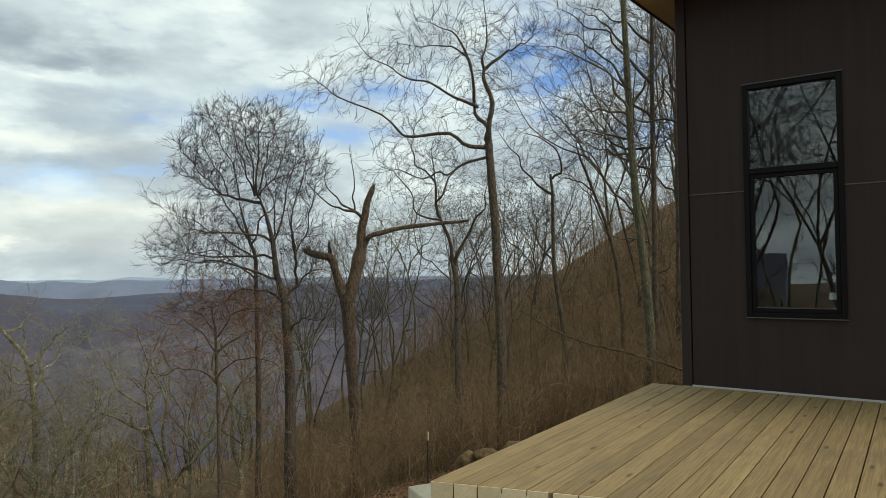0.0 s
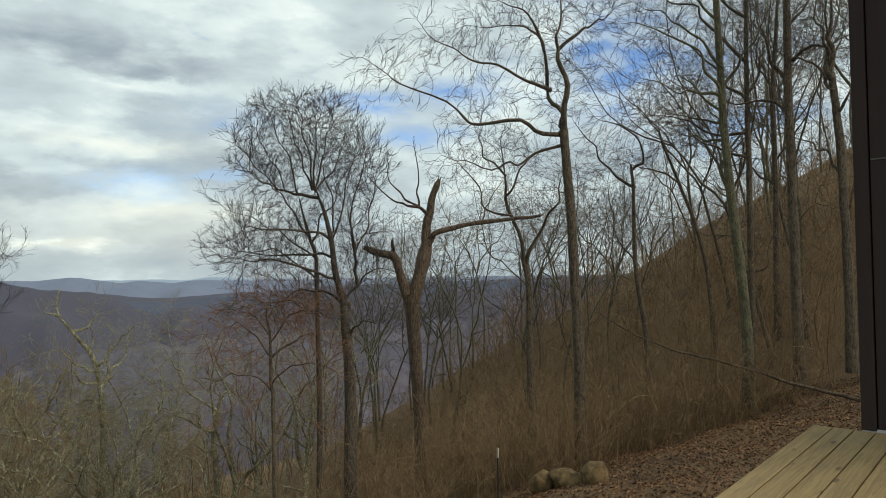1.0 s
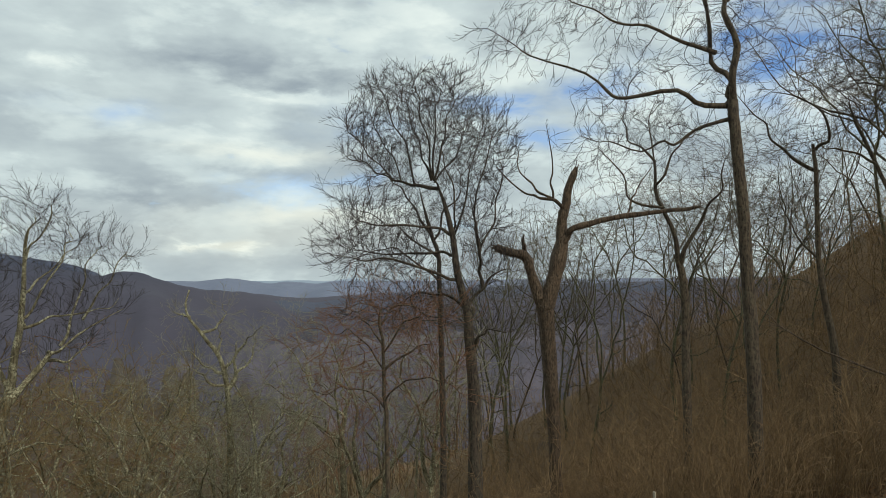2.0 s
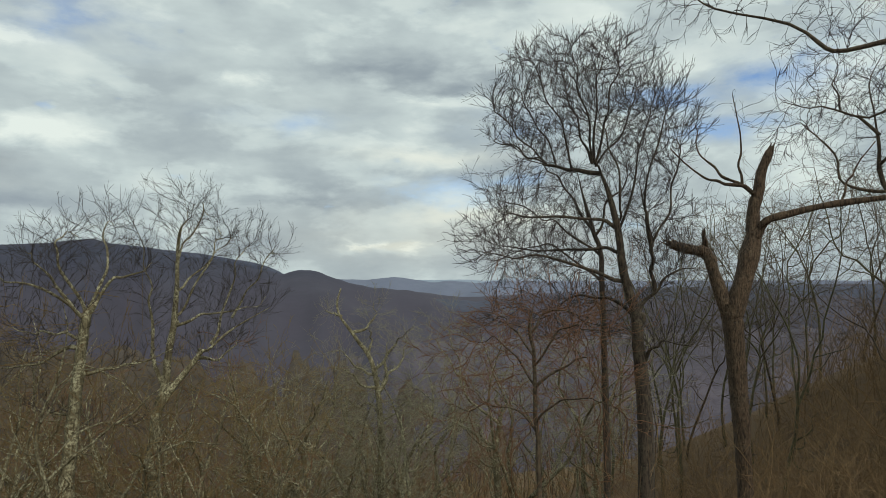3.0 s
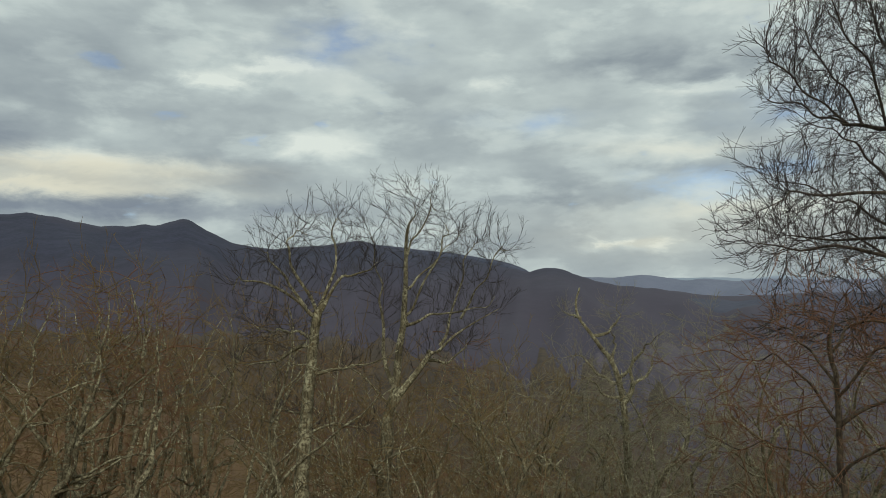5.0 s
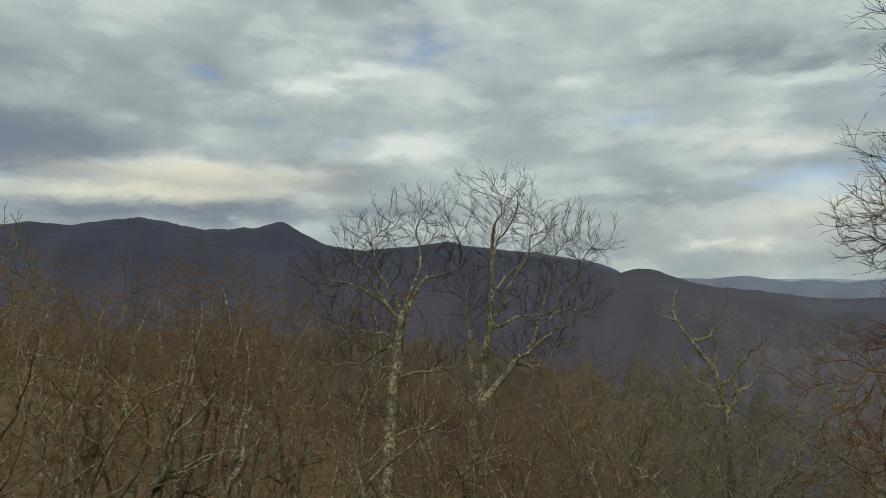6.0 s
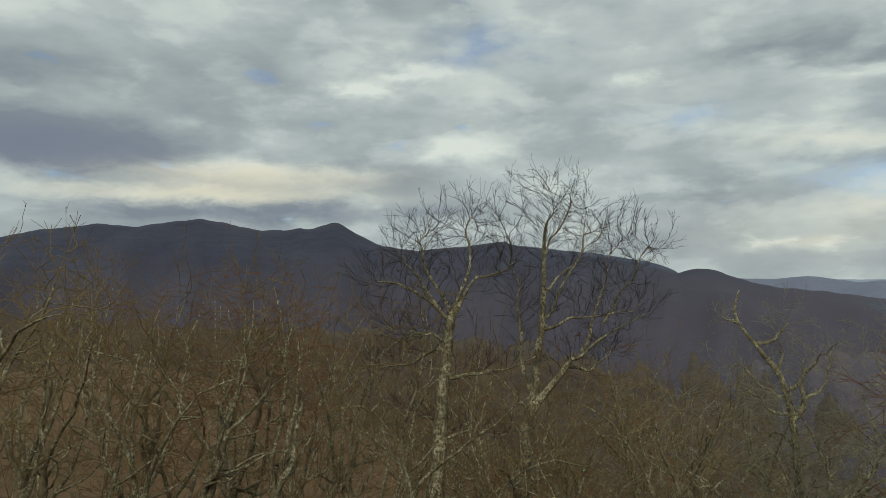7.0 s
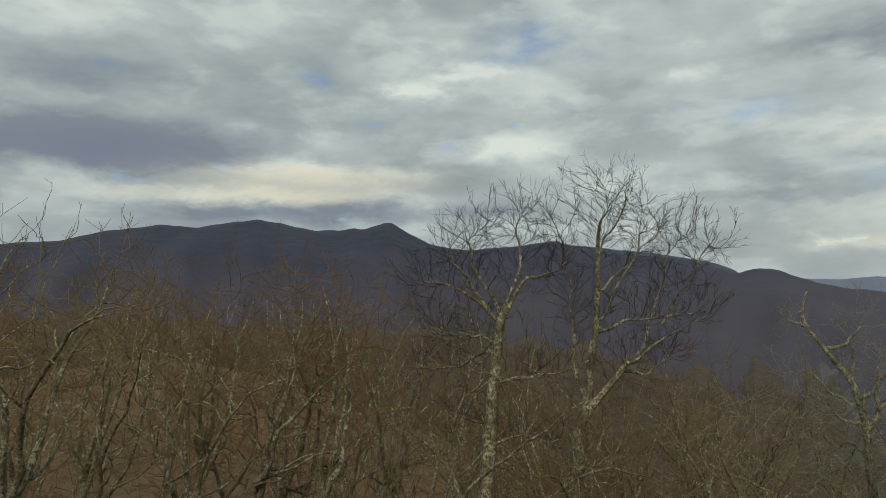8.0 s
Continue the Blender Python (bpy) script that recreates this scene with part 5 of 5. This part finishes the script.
def yard_fringe():
    """The thicket that closes in right behind the boulders and along the upper edge of the yard."""
    rng = np.random.default_rng(52)
    y = 10.5 + 9.5 * rng.uniform(0, 1, 900)
    edge = -9.4 + np.interp(y, (10, 14.5, 17.6, 20), (0, 0.1, 3.2, 5.4))
    x = edge - 3.2 * rng.uniform(0, 1, 900) ** 1.3
    thicket("undergrowth", "brown leafless thicket along the edge of the leafy yard", rng, x, y, np.full(900, 18.0), (0.7, 3.4), BRUSH_DARK, 0.0055, 0.13, 0.22, 2.0)


yard_fringe()
brush("undergrowth", "dense brown leafless saplings and brush on the slope", 41, 1250, (80, 150, 12, 46, 1.2), (1.5, 5.0), BRUSH_DARK, 0.0065, 0.20, 0.34, 2.2)
brush("undergrowth", "reddish leafless brush on the slope", 42, 480, (85, 232, 14, 45, 1.1), (1.2, 4.0), BRUSH_RED, 0.0075, 0.16, 0.22)
brush("undergrowth", "leafless saplings on the wooded hill", 43, 1300, (84, 128, 24, 80, 0.8), (2.5, 7.0), BRUSH_DARK, 0.0085, 0.18, 0.26, 0.9)
brush("undergrowth", "tall brown leafless thicket on the wooded hill", 46, 800, (88, 142, 17, 48, 1.0), (3.0, 7.0), BRUSH_DARK, 0.0075, 0.18, 0.28, 2.2)
brush("undergrowth", "pale leafless saplings further down the slope", 44, 160, (165, 240, 22, 85, 1.1), (2.0, 4.5), BRUSH, 0.010, 0.3, 0.28, 1.2)
brush("undergrowth", "far leafless woodland on the lower slope", 45, 350, (168, 240, 45, 180, 1.0), (7.0, 12.0), BRUSH_RED, 0.016, 0.12)
brush("undergrowth", "low brown brush along the edge of the yard", 48, 1100, (96, 140, 13, 26, 1.0), (0.8, 3.2), BRUSH_DARK, 0.0060, 0.14, 0.26, 2.2)
brush("undergrowth", "leafless thicket down the steep slope", 49, 800, (136, 182, 20, 100, 1.8), (1.0, 3.2), BRUSH_DARK, 0.010, 0.4, 0.3, 0.9)
brush("undergrowth", "sparse thin saplings in the leafy yard", 50, 130, (100, 119, 14, 22, 0.8), (0.7, 2.6), BRUSH_DARK, 0.0055, 0.16, 0.22, 1.6, True)
brush("undergrowth", "far leafless woodland across the valley side", 51, 800, (138, 172, 50, 210, 1.0), (6.0, 11.0), BRUSH_RED, 0.016, 0.14)
brush("undergrowth", "brown brush behind the house", 47, 350, (258, 284, 20, 45, 1.0), (1.5, 5.0), BRUSH_DARK, 0.012)


# ---------------------------------------------------------------- house
def build_house():
    wall = new("wall_south")
    tagged(wall, "dark brown panel siding wall with a black framed window", "wall", kind="structure")
    wx0, wx1, wz0, wz1, top = 0.69, 1.605, 0.787, 3.252, 4.95
    t = 0.16
    # panels round the opening, with a shadow joint between the lower and the upper row
    joint = 2.123
    for x0, x1, z0, z1 in ((0.108, wx0, -0.02, joint - 0.006), (0.108, wx0, joint + 0.006, top), (wx1, 3.0, -0.02, joint - 0.006), (wx1, 3.0, joint + 0.006, top),
                           (wx0, wx1, -0.02, wz0), (wx0, wx1, wz1, top), (3.006, 7.0, -0.02, joint - 0.006), (3.006, 7.0, joint + 0.006, top)):
        part("siding_panel", box(x0, x1, 0, t, z0, z1), SIDING, wall)
    part("joint_flashing", box(0.108, wx0, -0.008, t - 0.01, joint - 0.0055, joint + 0.0055), DRIP, wall)
    part("joint_flashing", box(wx1, 7.0, -0.008, t - 0.01, joint - 0.0055, joint + 0.0055), DRIP, wall)
    part("base_flashing", box(0.0, 7.0, -0.014, 0.10, -0.018, 0.012), FLASHING, wall, "pale strip along the foot of the wall")
    part("corner_trim", box(-0.005, 0.098, -0.022, 0.14, 0.0, top, 0.004), SIDING, wall, "dark brown corner board")
    side = part("wall_west", box(0.0, 0.14, 0.142, 7.0, -2.8, 5.6), SIDING)
    tagged(side, "dark brown siding wall", "wall", kind="structure")
    for name, shape in (("wall_east", (6.86, 7.0, 0.162, 7.0, -2.8, 5.6)), ("wall_north", (0.14, 6.86, 6.86, 7.0, -2.8, 5.6))):
        tagged(part(name, box(*shape), SIDING), "dark brown siding wall", "wall", kind="structure")
    tagged(part("wall_foundation", box(0.0, 7.0, 0.02, 0.16, -2.6, -0.02), SIDING), "dark foundation wall under the siding", "wall", kind="structure")
    tagged(part("floor", box(0.142, 6.858, 0.165, 6.858, -0.05, 0.0), ROOM_FLOOR), "wooden floor of the dim room", "floor", kind="structure")
    tagged(part("ceiling", box(0.142, 6.858, 0.165, 6.858, 3.6, 3.7), PLASTER), "pale ceiling of the dim room", "ceiling", kind="structure")
    tagged(part("wall_inner", box(0.142, 6.858, 4.2, 4.3, 0.0, 3.6), PLASTER), "pale inner wall of the dim room", "wall", kind="structure")
    # roof: a shallow shed that rises to the back
    rise = 0.072

    def slope(bm):
        for v in bm.verts:
            v.co.z += rise * v.co.y
        return bm

    roof = new("roof")
    tagged(roof, "shallow shed roof with a tan soffit", "roof", kind="structure")
    part("soffit", slope(box(-0.44, 7.4, -0.6, 7.4, 4.44, 4.47)), SOFFIT, roof, "tan boarded soffit")
    part("roof_deck", slope(box(-0.44, 7.4, -0.6, 7.4, 4.472, 4.68)), ROOFING, roof)
    part("fascia", slope(box(-0.47, -0.442, -0.6, 7.4, 4.425, 4.70, 0.003)), SIDING, roof)
    part("fascia", slope(box(-0.47, 7.43, -0.63, -0.602, 4.425, 4.70, 0.003)), SIDING, roof)
    # window: outer frame, upper fixed light, lower sash
    window = new("window_1")
    tagged(window, "tall black framed window, a fixed light over a sash", "window", kind="structure")
    mid = 2.327

    def ring(name, x0, x1, z0, z1, w, y0, y1, mat):
        holder = part(name, box(x0, x0 + w, y0, y1, z0, z1, 0.004), mat, window)
        part("stile", box(x1 - w, x1, y0, y1, z0, z1, 0.004), mat, holder)
        part("rail", box(x0 + w, x1 - w, y0, y1, z1 - w, z1, 0.004), mat, holder)
        part("rail", box(x0 + w, x1 - w, y0, y1, z0, z0 + w, 0.004), mat, holder)
        return holder

    ring("outer_frame", wx0 - 0.005, wx1 + 0.005, wz0 - 0.005, wz1 + 0.005, 0.05, -0.03, 0.12, BLACK_FRAME)
    part("mullion", box(wx0 + 0.045, wx1 - 0.045, -0.028, 0.12, mid - 0.030, mid + 0.030, 0.004), BLACK_FRAME, window)
    ring("lower_sash", wx0 + 0.046, wx1 - 0.046, wz0 + 0.046, mid - 0.031, 0.043, -0.010, 0.06, BLACK_FRAME)
    for z0, z1, m in ((mid + 0.028, wz1 - 0.042, 0.043), (wz0 + 0.086, mid - 0.072, 0.086)):
        pane = part("pane", box(wx0 + m, wx1 - m, 0.020, 0.026, z0, z1), GLASS, window, "dark reflecting glass")
        pane.visible_shadow = False
    part("sill", box(wx0 - 0.012, wx1 + 0.012, -0.036, 0.0, wz0 - 0.016, wz0 - 0.006, 0.002), DRIP, window, "grey metal sill edge")
    part("glazing_bead", box(wx0 + 0.09, wx1 - 0.09, -0.014, 0.018, wz0 + 0.0915, wz0 + 0.098), DRIP, window, "pale bead along the foot of the glass")
    part("glazing_bead", box(wx0 + 0.047, wx1 - 0.047, -0.014, 0.018, mid + 0.0305, mid + 0.036), DRIP, window, "pale bead along the foot of the glass")
    part("drip_cap", box(wx0 - 0.012, wx1 + 0.012, -0.040, 0.0, wz1 + 0.006, wz1 + 0.016), DRIP, window, "grey metal drip cap")
    tagged(part("wall_plate", box(1.447, 1.512, 0.040, 0.050, 0.972, 1.044, 0.003), WHITE), "small white plate behind the window glass", "plate")


build_house()


# ---------------------------------------------------------------- deck
def build_deck():
    pitch, wide = 0.147, 0.138
    left, back = -0.336, -0.06
    deck = new("deck")
    deck.location = (left, back, 0)
    tagged(deck, "new treated pine deck with long parallel boards", "deck", kind="structure")
    count = 52
    for i in range(count):
        x0, x1 = i * pitch, i * pitch + wide
        front0, front1 = (-4.305 + 0.285 * min(x, 2.2) for x in (x0, x1))
        rng = np.random.default_rng(500 + i)
        h = rng.uniform(-0.0015, 0.0015)
        end = 0.0
        bm = bmesh.new()
        front0, front1 = front0 + 0.010, front1 + 0.010
        ring_low = [(x0, front0), (x1, front1), (x1, end), (x0, end)]
        e = 0.002
        ring_top = [(x0 + e, front0 + e), (x1 - e, front1 + e), (x1 - e, end - e), (x0 + e, end - e)]
        a = [bm.verts.new((x, y, -0.036)) for x, y in ring_low]
        b = [bm.verts.new((x, y, -e + h)) for x, y in ring_low]
        c = [bm.verts.new((x, y, h)) for x, y in ring_top]
        bm.faces.new(c)
        bm.faces.new(a[::-1])
        for p, q in ((a, b), (b, c)):
            for j in range(4):
                k = (j + 1) % 4
                bm.faces.new((p[j], p[k], q[k], q[j]))
        part("board", bm, DECK_WOOD, deck)
        # skirt below the front edge
        bm = prism([(x0, front0 - 0.010), (x1, front1 - 0.010), (x1, front1 - 0.002), (x0, front0 - 0.002)], -0.55, -0.003)
        part("skirt_board", bm, SKIRT_WOOD, deck)
    part("rim_joist", box(-0.0, 0.038, -4.2, 0.0, -0.24, -0.038), DECK_WOOD, deck)
    for y in (-4.0, -2.1, -0.25):
        part("post", box(0.045, 0.135, y - 0.045, y + 0.045, -2.6, -0.04, 0.004), DECK_WOOD, deck)
    for x in (1.2, 2.6, 4.0, 5.4, 6.8):
        part("joist", box(x, x + 0.038, -3.6, -0.01, -0.22, -0.038), DECK_WOOD, deck)


build_deck()


# ---------------------------------------------------------------- things on the ground by the deck
def boulder(name, label, x, y, size, seed, category="rock"):
    rng = np.random.default_rng(seed)
    bm = bmesh.new()
    bmesh.ops.create_icosphere(bm, subdivisions=3, radius=1.0)
    shift = Vector(rng.uniform(0, 50, 3))
    planes = [(unit(rng.normal(0, 1, 3)), rng.uniform(0.62, 0.86)) for _ in range(9)]
    for v in bm.verts:
        for way, far in planes:
            over = v.co.dot(Vector(way)) - far
            if over > 0:
                v.co -= Vector(way) * over * 0.9
        k = 1 + 0.22 * noise.noise(v.co * 1.2 + shift) + 0.10 * noise.noise(v.co * 3.5 + shift)
        v.co = Vector((v.co.x * size[0], v.co.y * size[1], v.co.z * size[2])) * k
    for f in bm.faces:
        f.smooth = True
    ob = part(name, bm, ROCK)
    ob.location = (x, y, float(ground_z(x, y)) + size[2] * 0.34)
    tagged(ob, label, category, "boulders at the edge of the yard")


boulder("boulder", "upright brown boulder at the edge of the yard", -9.38, 9.97, (0.36, 0.32, 0.46), 1)
boulder("boulder", "long low brown boulder at the edge of the yard", -8.72, 10.15, (0.56, 0.38, 0.36), 2)
boulder("boulder", "tall weathered boulder at the edge of the yard", -7.85, 10.05, (0.42, 0.36, 0.52), 3)


def build_stake():
    x, y = -10.2, 9.0
    stake = new("fence_post")
    stake.location = (x, y, float(ground_z(x, y)))
    tagged(stake, "thin dark steel fence post with a pale top", "post")
    bm = box(-0.022, 0.022, -0.005, 0.005, -0.3, 1.42, 0.002)
    rib = box(-0.005, 0.005, 0.005, 0.030, -0.3, 1.42, 0.001)
    me = bpy.data.meshes.new("rib")
    rib.to_mesh(me)
    rib.free()
    bm.from_mesh(me)
    bpy.data.meshes.remove(me)
    part("rod", bm, STEEL, stake)
    part("cap", box(-0.028, 0.028, -0.012, 0.034, 1.36, 1.62, 0.006), PALE_TOP, stake, "pale painted top")


build_stake()


def fallen_branch():
    """A long dead branch leaning into the thicket, its thick end on the ground."""
    rng = np.random.default_rng(71)
    x, y = -2.97, 17.82
    foot = float(ground_z(x, y))
    ends = np.array([(0, 0, 0.02), (-1.62, 0.29, -2.57), (-3.98, 0.25, -2.06), (-6.11, 0.10, -1.60), (-7.81, -0.02, -0.72), (-9.15, -0.15, 0.20)])
    ends[1:, 2] -= foot
    p = smooth_path(ends, 30)
    p[1:] += np.cumsum(rng.normal(0, 0.035, (29, 3)), axis=0)
    r = taper(np.array([0.065]), np.array([0.015]), 30)
    side, side_r = spawn(rng, p[None], r, 1.3, 0.2, 1.0, 48, 0.22, 7, 0.22, 0.02, 0.4, 0.4, 0.011)
    fine, fine_r = spawn(rng, side, side_r, 2.2, 0.2, 1.0, 45, 0.4, 4, 0.22, 0.02, 0.6, 0.6, 0.008)
    v, f = joined([tubes(p[None], r, 7, 1 + rng.normal(0, 0.08, (1, 30, 7))), tubes(side, side_r, 4), tubes(fine, fine_r, 4)])
    branch = mesh_object("fallen_branch", v, f, BARK_DEAD, None, smooth=True)
    branch.location = (x, y, foot)
    tagged(branch, "long dead fallen branch leaning into the brown brush", "branch")


fallen_branch()


def build_slab():
    slab = part("concrete_pad", box(-1.35, 1.35, -1.2, 1.2, -0.9, 0.0, 0.015, 2), CONCRETE)
    slab.matrix_basis = pose(-5.27, 4.45, -3.35, 0, 0, 58.5)
    tagged(slab, "pale concrete pad standing clear of the leafy ground", "slab")


build_slab()


def fallen_leaves():
    """Single dry leaves, curled, over the ground of the yard's edge."""
    rng = np.random.default_rng(61)
    n = 36000
    x, y = rng.uniform(-12.5, 0.5, n), rng.uniform(2.5, 21, n)
    keep = ~((x > -0.45) & (y < 7.2)) & (x > yard_edge(y) - 1.0)
    x, y = x[keep], y[keep]
    n = len(x)
    base = np.stack([x, y, ground_z(x, y) + 0.012], axis=1)
    a = rng.uniform(0, 6.28, n)
    long_way = np.stack([np.cos(a), np.sin(a), rng.normal(0, 0.35, n)], axis=1) * rng.uniform(0.022, 0.055, n)[:, None]
    side = np.stack([-np.sin(a), np.cos(a), rng.normal(0, 0.5, n)], axis=1) * rng.uniform(0.014, 0.032, n)[:, None]
    lift = np.array([0, 0, 0.02])
    v = np.stack([base - long_way, base - side + lift, base + long_way, base + side + lift], axis=1).reshape(-1, 3)
    i = np.arange(n)[:, None] * 4
    f = np.concatenate([i + np.array([[0, 1, 2]]), i + np.array([[0, 2, 3]])])
    tagged(mesh_object("fallen_leaves", v, f, DRY_LEAF), "brown fallen oak leaves over the ground", "leaves", kind="stuff")


fallen_leaves()
